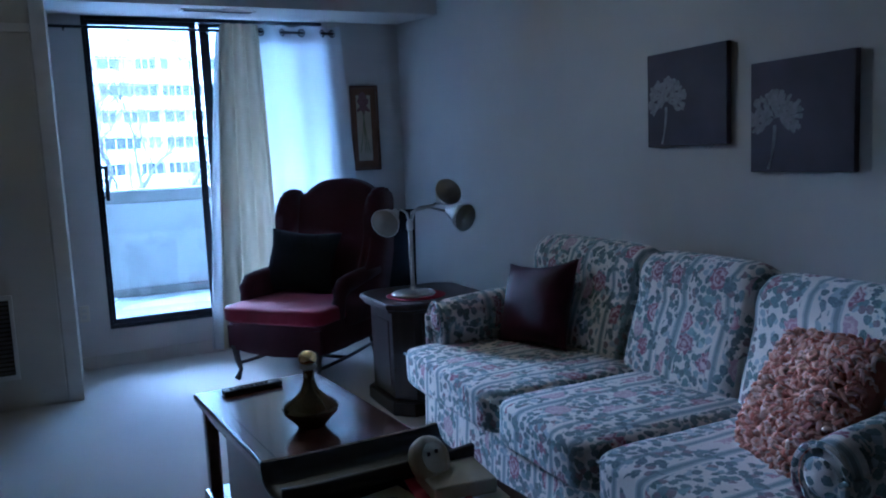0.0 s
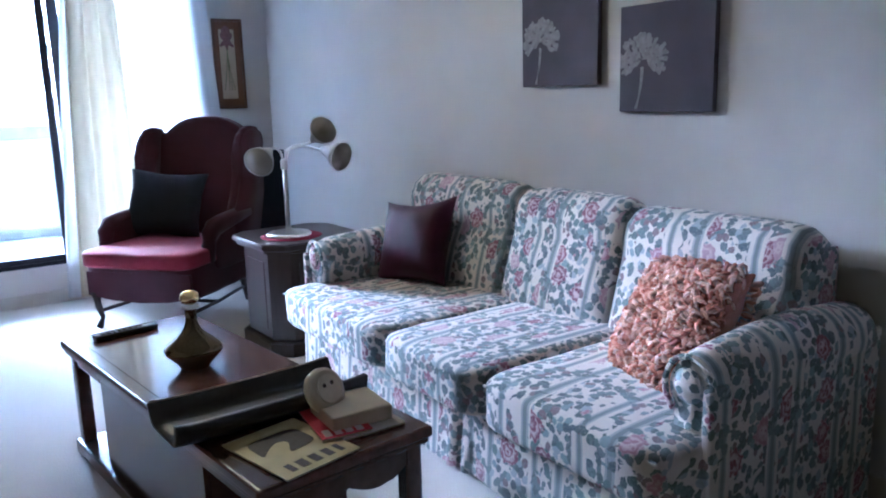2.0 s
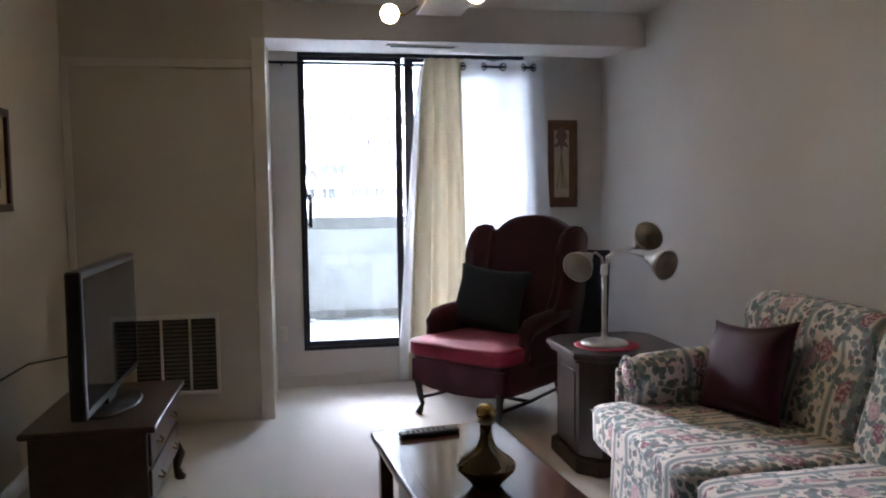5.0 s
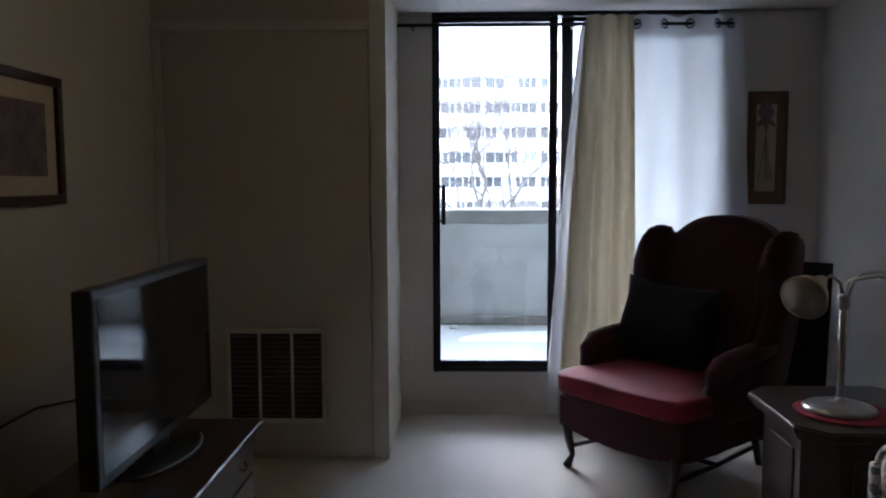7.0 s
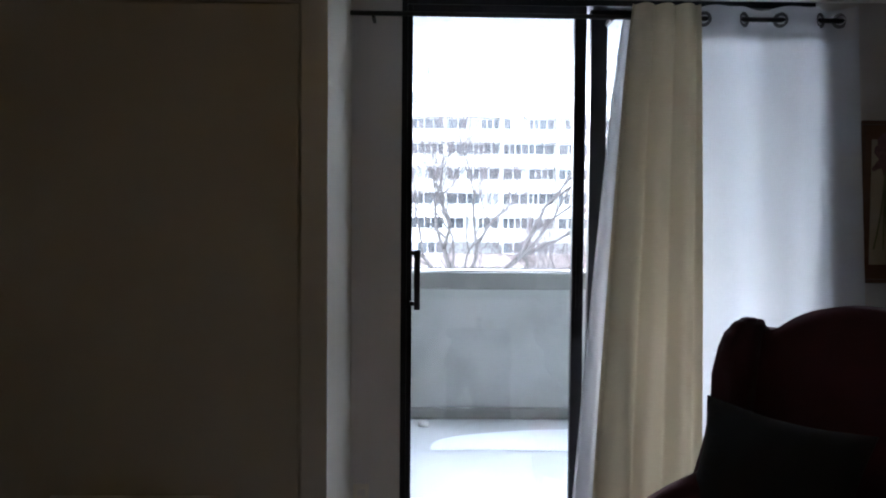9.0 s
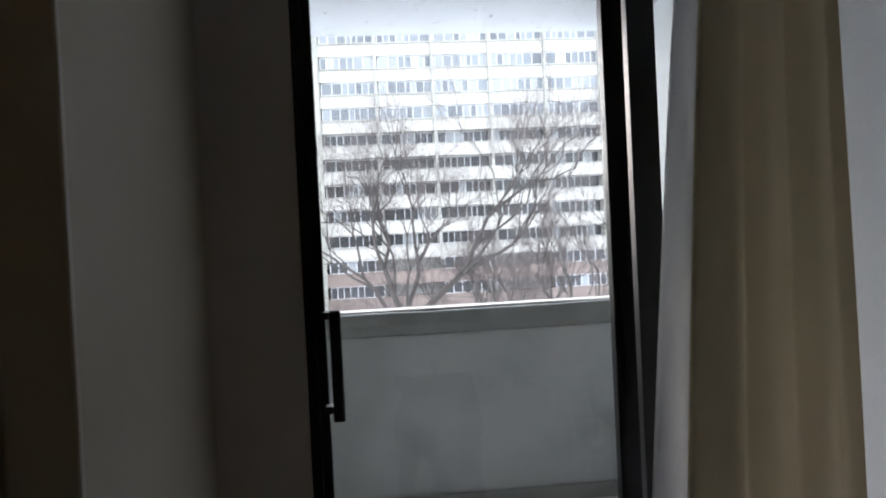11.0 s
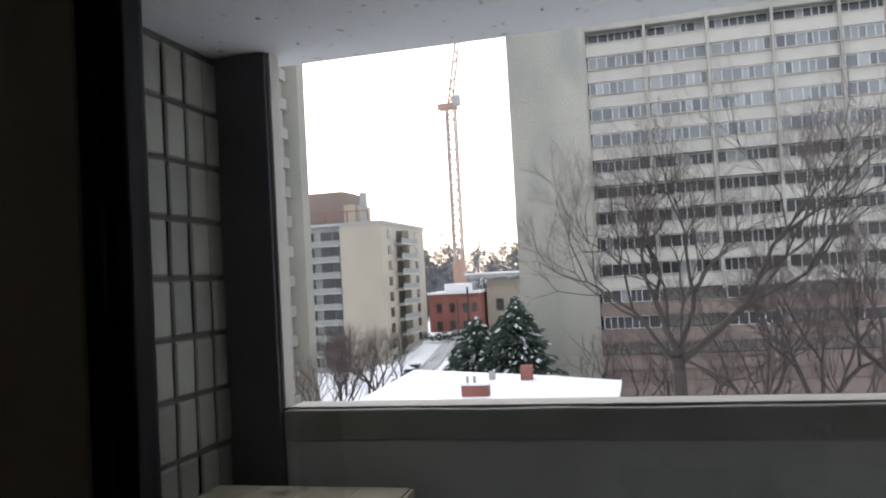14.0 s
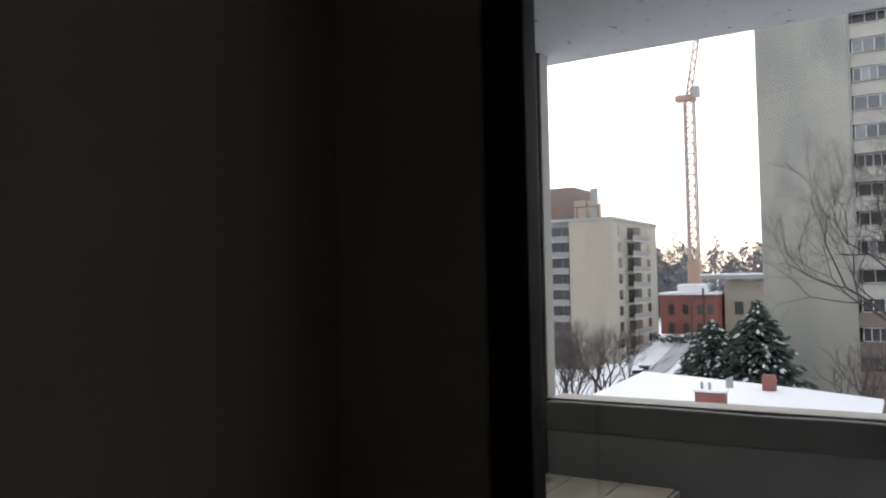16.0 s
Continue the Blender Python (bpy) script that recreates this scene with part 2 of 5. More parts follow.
M = dict(
    wall=mat("wall_paint", (0.60, 0.58, 0.56), 0.75, 0.03, 2.5, 160, 0.25, 0.0012),
    cream=mat("cream_paint", (0.50, 0.465, 0.39), 0.6, 0.03, 3, 150, 0.2, 0.001),
    unseen_wall=mat("dark_unseen_wall_paint", (0.26, 0.235, 0.205), 0.7, 0.04, 3, 150, 0.2, 0.001),
    ceil=mat("ceiling_paint", (0.62, 0.61, 0.59), 0.9, 0.04, 3, 130, 0.6, 0.003),
    trim=mat("trim_paint", (0.60, 0.57, 0.52), 0.45, 0.05, 8, 120, 0.08),
    carpet=carpet_mat(),
    frame=mat("bronze_aluminium", (0.025, 0.026, 0.032), 0.38, 0.25, 12, 200, 0.06, metal=0.6),
    black=mat("black_plastic", (0.012, 0.012, 0.014), 0.35, 0.2, 10, 300, 0.05),
    screen=mat("screen_glass", (0.006, 0.006, 0.008), 0.06, 0.1, 5, 50, 0.0),
    steel=mat("brushed_nickel", (0.55, 0.53, 0.50), 0.28, 0.12, 20, 300, 0.05, metal=1.0),
    gunmetal=mat("gunmetal", (0.16, 0.16, 0.17), 0.3, 0.15, 20, 300, 0.03, metal=1.0),
    brass=mat("worn_brass", (0.62, 0.47, 0.20), 0.2, 0.15, 20, 200, 0.04, metal=1.0),
    bottle=mat("bronze_glaze", (0.20, 0.165, 0.10), 0.10, 0.35, 9, 120, 0.05, metal=0.85),
    wood=mat("mahogany", (0.060, 0.026, 0.019), 0.25, 0.35, 3, 40, 0.06, 0.001, stretch=(9, 1.2, 9), Coat_Weight=0.35, Coat_Roughness=0.15),
    woodtop=mat("mahogany_top", (0.085, 0.036, 0.026), 0.22, 0.35, 3, 40, 0.05, 0.001, stretch=(11, 1.1, 9), Coat_Weight=0.4, Coat_Roughness=0.12),
    standwood=mat("dark_cherry", (0.036, 0.015, 0.012), 0.28, 0.35, 3, 40, 0.05, 0.001, stretch=(9, 1.2, 9), Coat_Weight=0.25, Coat_Roughness=0.2),
    walnut=mat("dark_walnut", (0.032, 0.019, 0.015), 0.35, 0.35, 3, 40, 0.06, 0.001, stretch=(9, 9, 1.5)),
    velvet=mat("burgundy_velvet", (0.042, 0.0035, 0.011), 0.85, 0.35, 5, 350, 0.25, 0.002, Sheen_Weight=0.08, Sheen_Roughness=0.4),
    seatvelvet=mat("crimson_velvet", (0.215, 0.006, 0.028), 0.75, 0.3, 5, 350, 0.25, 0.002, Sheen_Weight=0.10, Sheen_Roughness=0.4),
    navy=mat("navy_cloth", (0.008, 0.010, 0.018), 0.9, 0.3, 6, 400, 0.3, 0.002, Sheen_Weight=0.03),
    plum=mat("plum_satin", (0.042, 0.005, 0.020), 0.5, 0.5, 9, 300, 0.2, 0.003, Specular_IOR_Level=0.22, Sheen_Weight=0.06),
    floral=floral("floral_stripe"),
    floralside=floral("floral_stripe_side", 0),
    curtain=cloth_light("cream_curtain_cloth", (0.55, 0.49, 0.355), 0.17, 0.0),
    lining=cloth_light("white_lining_cloth", (0.68, 0.70, 0.73), 0.32, 0.03),
    sheer=cloth_light("white_sheer_cloth", (0.74, 0.78, 0.83), 0.42, 0.08),
    glass=glass("window_glass"),
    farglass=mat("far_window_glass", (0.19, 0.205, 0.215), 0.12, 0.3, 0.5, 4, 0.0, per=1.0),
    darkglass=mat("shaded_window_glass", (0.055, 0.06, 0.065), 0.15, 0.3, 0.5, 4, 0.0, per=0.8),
    blindglass=mat("curtained_window_glass", (0.31, 0.325, 0.33), 0.2, 0.2, 0.5, 4, 0.0, per=0.5),
    concrete=mat("precast_concrete", (0.36, 0.35, 0.31), 0.85, 0.12, 0.35, 6, 0.2, 0.01, stain=((0.20, 0.19, 0.17), 0.25, 0.52, 0.75), stretch=(1, 1, 0.35)),
    concrete_end=mat("panel_concrete", (0.355, 0.345, 0.295), 0.85, 0.12, 0.12, 1.2, 0.0, 0.01, stretch=(1, 1, 0.35), stain=((0.27, 0.275, 0.25), 0.35, 0.48, 0.72)),
    pale=mat("white_spandrel", (0.45, 0.43, 0.385), 0.75, 0.12, 0.6, 8, 0.1, 0.005, stain=((0.30, 0.29, 0.26), 0.8, 0.58, 0.8)),
    winframe=mat("white_window_frame", (0.66, 0.66, 0.65), 0.5, 0.08, 2, 20, 0),
    balcony=mat("painted_parapet", (0.48, 0.49, 0.48), 0.8, 0.08, 1.6, 40, 0.3, 0.004, stain=((0.36, 0.37, 0.355), 3.0, 0.5, 0.8)),
    capstone=mat("damp_concrete", (0.26, 0.265, 0.25), 0.8, 0.2, 4, 60, 0.5, 0.004),
    slab=mat("painted_soffit", (0.60, 0.61, 0.61), 0.8, 0.05, 2, 60, 0.3, 0.002, stain=((0.14, 0.14, 0.13), 34, 0.66, 0.69)),
    deck=mat("balcony_floor", (0.56, 0.57, 0.57), 0.7, 0.2, 1.4, 50, 0.3, 0.003),
    divider=mat("shaded_divider_paint", (0.05, 0.052, 0.062), 0.7, 0.15, 3, 60, 0.2),
    brick=mat("glazed_block", (0.21, 0.21, 0.18), 0.6, 0.35, 9, 60, 0.5, 0.004, per=0.5),
    mortar=mat("dark_mortar", (0.08, 0.08, 0.07), 0.9, 0.2, 9, 60, 0.3),
    snow=mat("snow", (0.86, 0.88, 0.90), 0.7, 0.04, 0.6, 9, 0.5, 0.02),
    bark=mat("grey_bark", (0.070, 0.060, 0.054), 0.9, 0.3, 4, 40, 0.5, 0.01),
    twig=mat("twig_bark", (0.10, 0.080, 0.074), 0.9, 0.25, 4, 40, 0),
    redbrick=mat("red_brick_wall", (0.28, 0.11, 0.09), 0.85, 0.2, 0.6, 8, 0.2, 0.01),
    pinkbrick=mat("faded_brick_wall", (0.23, 0.18, 0.155), 0.85, 0.12, 0.5, 8, 0.2, 0.01),
    tan=mat("tan_render", (0.41, 0.37, 0.30), 0.85, 0.07, 0.3, 6, 0.2, 0.01),
    grey=mat("grey_render", (0.36, 0.36, 0.34), 0.85, 0.1, 0.3, 6, 0.2, 0.01),
    asphalt=mat("wet_asphalt", (0.06, 0.06, 0.062), 0.6, 0.3, 0.2, 6, 0.2, 0.01, stain=((0.6, 0.62, 0.64), 0.3, 0.6, 0.7)),
    slush=mat("street_slush", (0.40, 0.41, 0.42), 0.6, 0.25, 0.4, 6, 0.2, 0.01, stain=((0.18, 0.18, 0.185), 0.5, 0.5, 0.62), stretch=(3, 0.3, 1)),
    crane=mat("crane_paint", (0.36, 0.23, 0.17), 0.6, 0.15, 1, 10, 0),
    cranepale=mat("crane_pale_paint", (0.36, 0.29, 0.26), 0.6, 0.1, 1, 10, 0),
    outlet=mat("ivory_plastic", (0.66, 0.62, 0.52), 0.4, 0.05, 20, 100, 0),
    grillback=mat("grille_dark", (0.035, 0.032, 0.03), 0.7, 0.2, 20, 100, 0),
    grillslat=mat("grille_slat", (0.11, 0.10, 0.09), 0.6, 0.2, 20, 100, 0),
    paper=mat("page_edges", (0.62, 0.58, 0.44), 0.8, 0.1, 30, 300, 0.1),
    magcover=mat("magazine_cover", (0.66, 0.60, 0.34), 0.35, 0.12, 12, 60, 0),
    reds=mat("red_cover", (0.55, 0.03, 0.06), 0.35, 0.15, 12, 60, 0),
    whiteink=mat("white_print", (0.75, 0.73, 0.70), 0.5, 0.05, 30, 100, 0),
    darkink=mat("dark_print", (0.05, 0.045, 0.05), 0.5, 0.3, 30, 100, 0),
    silverink=mat("silver_brushwork", (0.23, 0.215, 0.22), 0.6, 0.35, 40, 300, 0.2),
    canvas=bloom_canvas(),
    leather=mat("black_leather", (0.014, 0.012, 0.012), 0.42, 0.3, 12, 240, 0.5, 0.002),
    phone=mat("aged_ivory_plastic", (0.56, 0.50, 0.36), 0.35, 0.06, 20, 100, 0),
    picwood=mat("brown_frame_wood", (0.115, 0.055, 0.030), 0.4, 0.3, 8, 60, 0.1),
    matbrown=mat("brown_mat_board", (0.16, 0.085, 0.05), 0.85, 0.15, 12, 120, 0.1),
    shadelining=mat("cream_shade_lining", (0.26, 0.24, 0.20), 0.8, 0.12, 12, 120, 0.05),
    mount=mat("cream_mount", (0.45, 0.37, 0.26), 0.8, 0.08, 12, 90, 0.1),
    petal=mat("red_petal_print", (0.20, 0.11, 0.11), 0.8, 0.35, 60, 200, 0),
    stalk=mat("green_stalk_print", (0.18, 0.19, 0.10), 0.8, 0.3, 60, 200, 0),
    redcloth=mat("red_cloth_mat", (0.32, 0.02, 0.05), 0.8, 0.25, 12, 300, 0.3),
    weathered=mat("weathered_board", (0.43, 0.38, 0.28), 0.8, 0.25, 5, 50, 0.4, 0.003, stain=((0.16, 0.13, 0.10), 7, 0.58, 0.72)),
    orange=island_mat("rag_strips", [(0, (0.48, 0.17, 0.11)), (0.35, (0.64, 0.30, 0.20)), (0.6, (0.74, 0.46, 0.35)), (0.85, (0.78, 0.60, 0.52)), (1, (0.52, 0.21, 0.17))]),
    needle=island_mat("spruce_needles", [(0, (0.018, 0.035, 0.022)), (0.7, (0.045, 0.07, 0.05)), (0.88, (0.05, 0.075, 0.055)), (0.9, (0.75, 0.77, 0.8)), (1, (0.8, 0.82, 0.85))], 0.9),
    # Far trees: aerial haze is put into their grey tones.
    farwood=island_mat("haze_grey_wood", [(0, (0.11, 0.12, 0.13)), (1, (0.20, 0.195, 0.20))], 0.9),
    smoked=glass("smoked_glass", (0.55, 0.45, 0.35), 0.08),
)
bulbm, bt, bp = nodes_of("lamp_glow")
bp.inputs["Emission Color"].default_value, bp.inputs["Emission Strength"].default_value = (1.0, 0.70, 0.28, 1), 1.6
bp.inputs["Base Color"].default_value = (0.9, 0.85, 0.7, 1)
M["bulb"] = bulbm


# ---- mesh helpers ----
def part(name, bm, material, parent=None, label="", smooth=False):
    me = bpy.data.meshes.new(name)
    bmesh.ops.recalc_face_normals(bm, faces=bm.faces)
    bm.to_mesh(me)
    bm.free()
    me.materials.append(M[material] if isinstance(material, str) else material)
    if smooth:
        me.shade_smooth()
    ob = new(name, me)
    if parent:
        ob.parent = parent
    return tagged(ob, label)


def thing(name, label, category, m=None, group="", kind=""):
    ob = new(name)
    ob.empty_display_size = 0.1
    if m is not None:
        ob.matrix_basis = m
    return tagged(ob, label, category, group, kind)


def cube(a, b, bev=0.0, seg=2, bm=None, m=None):
    own = bm or bmesh.new()
    size = [abs(q - p) for p, q in zip(a, b)]
    mid = Matrix.Translation([(p + q) / 2 for p, q in zip(a, b)])
    made = bmesh.ops.create_cube(own, size=1, matrix=(m or Matrix()) @ mid @ Matrix.Diagonal((*size, 1)))
    if bev:
        es = list({e for v in made["verts"] for e in v.link_edges})
        bmesh.ops.bevel(own, geom=es, offset=min(bev, min(size) * 0.45), segments=seg, profile=0.6, affect="EDGES")
    return own


def cyl(p, q, r, r2=None, n=16, bm=None):
    own = bm or bmesh.new()
    p, q = Vector(p), Vector(q)
    turn = (q - p).to_track_quat("Z", "Y").to_matrix().to_4x4()
    bmesh.ops.create_cone(own, cap_ends=True, segments=n, radius1=r, radius2=r if r2 is None else r2, depth=(q - p).length, matrix=Matrix.Translation((p + q) / 2) @ turn)
    return own


def lathe(profile, n=32, bm=None, m=None):
    own = bm or bmesh.new()
    m = m or Matrix()
    rings = []
    for r, z in profile:
        rings.append([own.verts.new(m @ Vector((max(r, 1e-4) * math.cos(i * math.tau / n), max(r, 1e-4) * math.sin(i * math.tau / n), z))) for i in range(n)])
    for a, b in zip(rings, rings[1:]):
        for i in range(n):
            own.faces.new((a[i], a[(i + 1) % n], b[(i + 1) % n], b[i]))
    own.faces.new(rings[0][::-1]), own.faces.new(rings[-1])
    return own


def tube(points, radii, n=8, bm=None):
    own = bm or bmesh.new()
    points = [Vector(p) for p in points]
    if isinstance(radii, (int, float)):
        radii = [radii] * len(points)
    last = None
    for i, p in enumerate(points):
        d = (points[min(i + 1, len(points) - 1)] - points[max(i - 1, 0)]).normalized()
        side = d.cross(Vector((0.31, 0.17, 0.93))).normalized()
        up = side.cross(d)
        ring = [own.verts.new(p + radii[i] * (math.cos(k * math.tau / n) * side + math.sin(k * math.tau / n) * up)) for k in range(n)]
        if last:
            for k in range(n):
                own.faces.new((last[k], last[(k + 1) % n], ring[(k + 1) % n], ring[k]))
        else:
            own.faces.new(ring[::-1])
        last = ring
    own.faces.new(last)
    return own


def prism(outline, axis, a, b, bm=None, m=None):
    """A flat outline pushed from a to b along an axis."""
    own = bm or bmesh.new()
    m = m or Matrix()

    def at(u, v, w):
        return m @ Vector({"x": (w, u, v), "y": (u, w, v), "z": (u, v, w)}[axis])

    lo, hi = [own.verts.new(at(u, v, a)) for u, v in outline], [own.verts.new(at(u, v, b)) for u, v in outline]
    k = len(outline)
    for i in range(k):
        own.faces.new((lo[i], lo[(i + 1) % k], hi[(i + 1) % k], hi[i]))
    own.faces.new(lo[::-1]), own.faces.new(hi)
    return own


def pad(size, puff=0.3, n=14, pinch=0.0, m=None, crown=None, bm=None):
    """A stuffed cushion: a superellipsoid-like box with soft edges; pinch draws the corners out like a pillow."""
    own = bm or bmesh.new()
    bmesh.ops.create_cube(own, size=2)
    bmesh.ops.subdivide_edges(own, edges=own.edges[:], cuts=n, use_grid_fill=True)
    for v in own.verts:
        x, y, z = v.co
        if pinch:
            e = max(0.0, 1 - (abs(x) ** 3.2)) * max(0.0, 1 - (abs(y) ** 3.2))
            k = 1 - pinch * (0.16 * (1 - y * y) * x * x + 0.16 * (1 - x * x) * y * y)
            v.co = (x * k, y * k, z * (0.06 + 0.94 * e ** 0.5))
        else:
            q = (abs(x) ** (2 / puff) + abs(y) ** (2 / puff) + abs(z) ** (2 / puff)) ** (puff / 2)
            v.co = Vector((x, y, z)) / q * max(abs(x), abs(y), abs(z)) if q else v.co
        if crown:
            v.co.z += crown * (1 - x * x) * (1 - y * y) * (1 if v.co.z > 0 else 0)
        v.co = Vector((v.co.x * size[0] / 2, v.co.y * size[1] / 2, v.co.z * size[2] / 2))
        v.co += noise.noise_vector(v.co * 9) * 0.004
    if m:
        own.transform(m)
    return own


# ---- the room ----
XL, XR, YW, YC, ZC, ZS = -0.535, 2.955, 5.488, 4.758, 2.465, 2.257


def setting(name, a, b, material, label, bev=0.0):
    return tagged(part(name, cube(a, b, bev), material), label, name.split("_")[0], kind="structure")


setting("floor", (XL - 0.15, -6.0, -0.15), (XR + 0.15, YW + 0.14, 0), "carpet", "beige cut-pile carpet over the whole floor")
setting("ceiling", (XL - 0.15, -6.0, ZC), (XR + 0.15, YW + 0.14, ZC + 0.15), "ceil", "off-white textured plaster ceiling")
setting("wall_east", (XR, -6.0, 0), (XR + 0.15, YW + 0.14, ZC), "wall", "plain off-white painted wall behind the sofa")
setting("wall_west", (XL - 0.15, -6.0, 0), (XL, YC, ZC), "cream", "cream painted wall behind the television")
# Unseen end wall, added far back and dark to keep bounced light down.
setting("wall_south", (XL - 0.15, -6.15, 0), (XR + 0.15, -6.0, ZC), "unseen_wall", "plain unseen end wall, dark to hold down bounced light")
setting("wall_closet", (XL - 0.15, YC, 0), (0.58, YW + 0.14, ZC), "cream", "cream painted utility closet jutting into the room")
tagged(part("soffit", prism([(YC, ZS), (YW, 2.312), (YW, ZC), (YC, ZC)], "x", 0.58, XR), "wall"), "lowered plaster soffit above the balcony door", "soffit", kind="structure")
setting("wall_window_side", (0.58, YW, 0), (0.77, YW + 0.05, ZC), "wall", "narrow white wall beside the balcony door")
setting("wall_window_sill", (0.77, YW, 0), (2.37, YW + 0.14, 0.25), "wall", "low white wall under the balcony door")
setting("wall_window_head", (0.77, YW, 2.314), (2.37, YW + 0.14, ZC), "wall", "white wall above the balcony door")
setting("wall_window_corner", (2.37, YW, 0), (XR, YW + 0.14, ZC), "wall", "white wall between balcony door and corner")
for a, b in (((0.582, YW - 0.012, 0), (XR - 0.014, YW, 0.085)), ((XR - 0.012, -6.0, 0), (XR, YW - 0.014, 0.085)), ((XL, -6.0, 0), (XL + 0.012, YC - 0.002, 0.085))):
    setting("baseboard", a, b, "trim", "white painted baseboard along the wall", 0.004)
# corner post of the closet
setting("trim_corner", (0.505, YC - 0.014, 0), (0.584, YC, ZS - 0.004), "trim", "cream painted flat casing at the closet corner", 0.004)

door = thing("door_1", "cream painted flush utility closet door, closed", "door", kind="structure")
part("leaf", cube((-0.485, YC - 0.010, 0.012), (0.497, YC, 2.072), 0.004), "cream", door)
part("head_casing", cube((-0.53, YC - 0.016, 2.078), (0.503, YC, 2.125), 0.004), "trim", door)
part("side_casing", cube((-0.53, YC - 0.016, 0), (-0.490, YC, 2.076), 0.004), "trim", door)

grille = thing("return_air_grille", "dark louvred return air grille in a cream metal frame", "vent")
part("backing", cube((-0.198, YC - 0.016, 0.19), (0.262, YC - 0.0105, 0.643)), "grillback", grille)
for a, b in (((-0.212, 0.628), (0.276, 0.655)), ((-0.212, 0.178), (0.276, 0.205)), ((-0.212, 0.205), (-0.192, 0.628)), ((0.256, 0.205), (0.276, 0.628)), ((-0.056, 0.205), (-0.042, 0.628)), ((0.104, 0.205), (0.118, 0.628))):
    part("frame_bar", cube((a[0], YC - 0.030, a[1]), (b[0], YC - 0.016, b[1]), 0.003), "trim", grille)
for x0, x1 in ((-0.19, -0.058), (-0.04, 0.102), (0.12, 0.254)):
    for k in range(17):
        z = 0.215 + k * 0.0243
        part("slat", cube((x0, -0.009, -0.0012), (x1, 0.009, 0.0012), m=pose(0, YC - 0.022, z + 0.006, 38)), "grillslat", grille)

# balcony door: bronze aluminium slider
sl = thing("window_1", "dark bronze aluminium sliding balcony door, closed", "door", kind="structure")
for nm, a, b in (
    ("jamb", (0.77, 5.492, 0.25), (0.792, 5.538, 2.312)), ("jamb", (2.345, 5.492, 0.25), (2.368, 5.60, 2.312)),
    ("head_track", (0.792, 5.492, 2.287), (2.345, 5.60, 2.312)), ("sill_track", (0.792, 5.492, 0.252), (2.345, 5.61, 0.278)),
    ("stile", (0.792, 5.502, 0.278), (0.812, 5.535, 2.287)), ("stile", (1.436, 5.502, 0.278), (1.482, 5.535, 2.287)),
    ("rail", (0.812, 5.502, 0.278), (1.436, 5.535, 0.316)), ("rail", (0.812, 5.502, 2.257), (1.436, 5.535, 2.287)),
    ("stile", (1.510, 5.552, 0.278), (1.575, 5.59, 2.287)), ("stile", (2.30, 5.552, 0.278), (2.345, 5.59, 2.287)),
    ("rail", (1.568, 5.552, 0.278), (2.30, 5.59, 0.316)), ("rail", (1.568, 5.552, 2.267), (2.30, 5.59, 2.287)),
):
    part(nm, cube(a, b, 0.003), "frame", sl)
for a, b in (((0.812, 5.516, 0.316), (1.436, 5.522, 2.257)), ((1.575, 5.568, 0.316), (2.30, 5.574, 2.267))):
    part("pane", cube(a, b), "glass", sl, "clear window glass").visible_shadow = False
hd = part("handle", cube((0.822, 5.452, 1.115), (0.846, 5.468, 1.345), 0.005), "black", sl, "black pull handle")
for z in (1.13, 1.325):
    part("handle_foot", cube((0.805, 5.466, z), (0.842, 5.503, z + 0.016), 0.003), "black", hd)
part("keeper", cube((1.452, 5.494, 1.12), (1.466, 5.502, 1.36), 0.002), "frame", sl)

out = thing("electrical_outlet", "ivory plastic wall outlet beside the balcony door", "outlet")
part("plate", cube((0.590, YW - 0.006, 0.322), (0.652, YW, 0.432), 0.003), "outlet", out)
for z in (0.345, 0.385):
    part("socket", cube((0.606, YW - 0.009, z), (0.636, YW - 0.006, z + 0.026), 0.003), "trim", out)
vent = thing("ceiling_vent", "white slotted air diffuser in the soffit", "vent")
TILT = Matrix.Translation((0, 4.98, 2.2735)) @ Matrix.Rotation(math.atan2(0.055, 0.73), 4, "X") @ Matrix.Translation((0, -4.98, -ZS))
part("plate", cube((1.32, 4.93, ZS - 0.008), (1.78, 5.03, ZS), 0.003, m=TILT), "trim", vent)
for k in range(3):
    part("slot", cube((1.345, 4.945 + k * 0.026, ZS - 0.0105), (1.755, 4.958 + k * 0.026, ZS - 0.008), m=TILT), "grillback", vent)

# curtain rod and curtains
rod = thing("curtain_rod", "thin black metal curtain rod on brackets", "curtain rod")
part("rod", cyl((0.582, 5.40, 2.224), (2.45, 5.40, 2.218), 0.0095, n=12), "black", rod, smooth=True)
for x in (0.66, 1.55, 2.41):
    part("bracket", cube((x, 5.40, 2.208), (x + 0.012, YW, 2.226), 0.002), "black", rod)
part("finial", lathe([(0.004, 0), (0.017, 0.006), (0.017, 0.016), (0.004, 0.022)], 12, m=pose(2.45, 5.40, 2.218, 0, 90)), "black", rod, smooth=True)


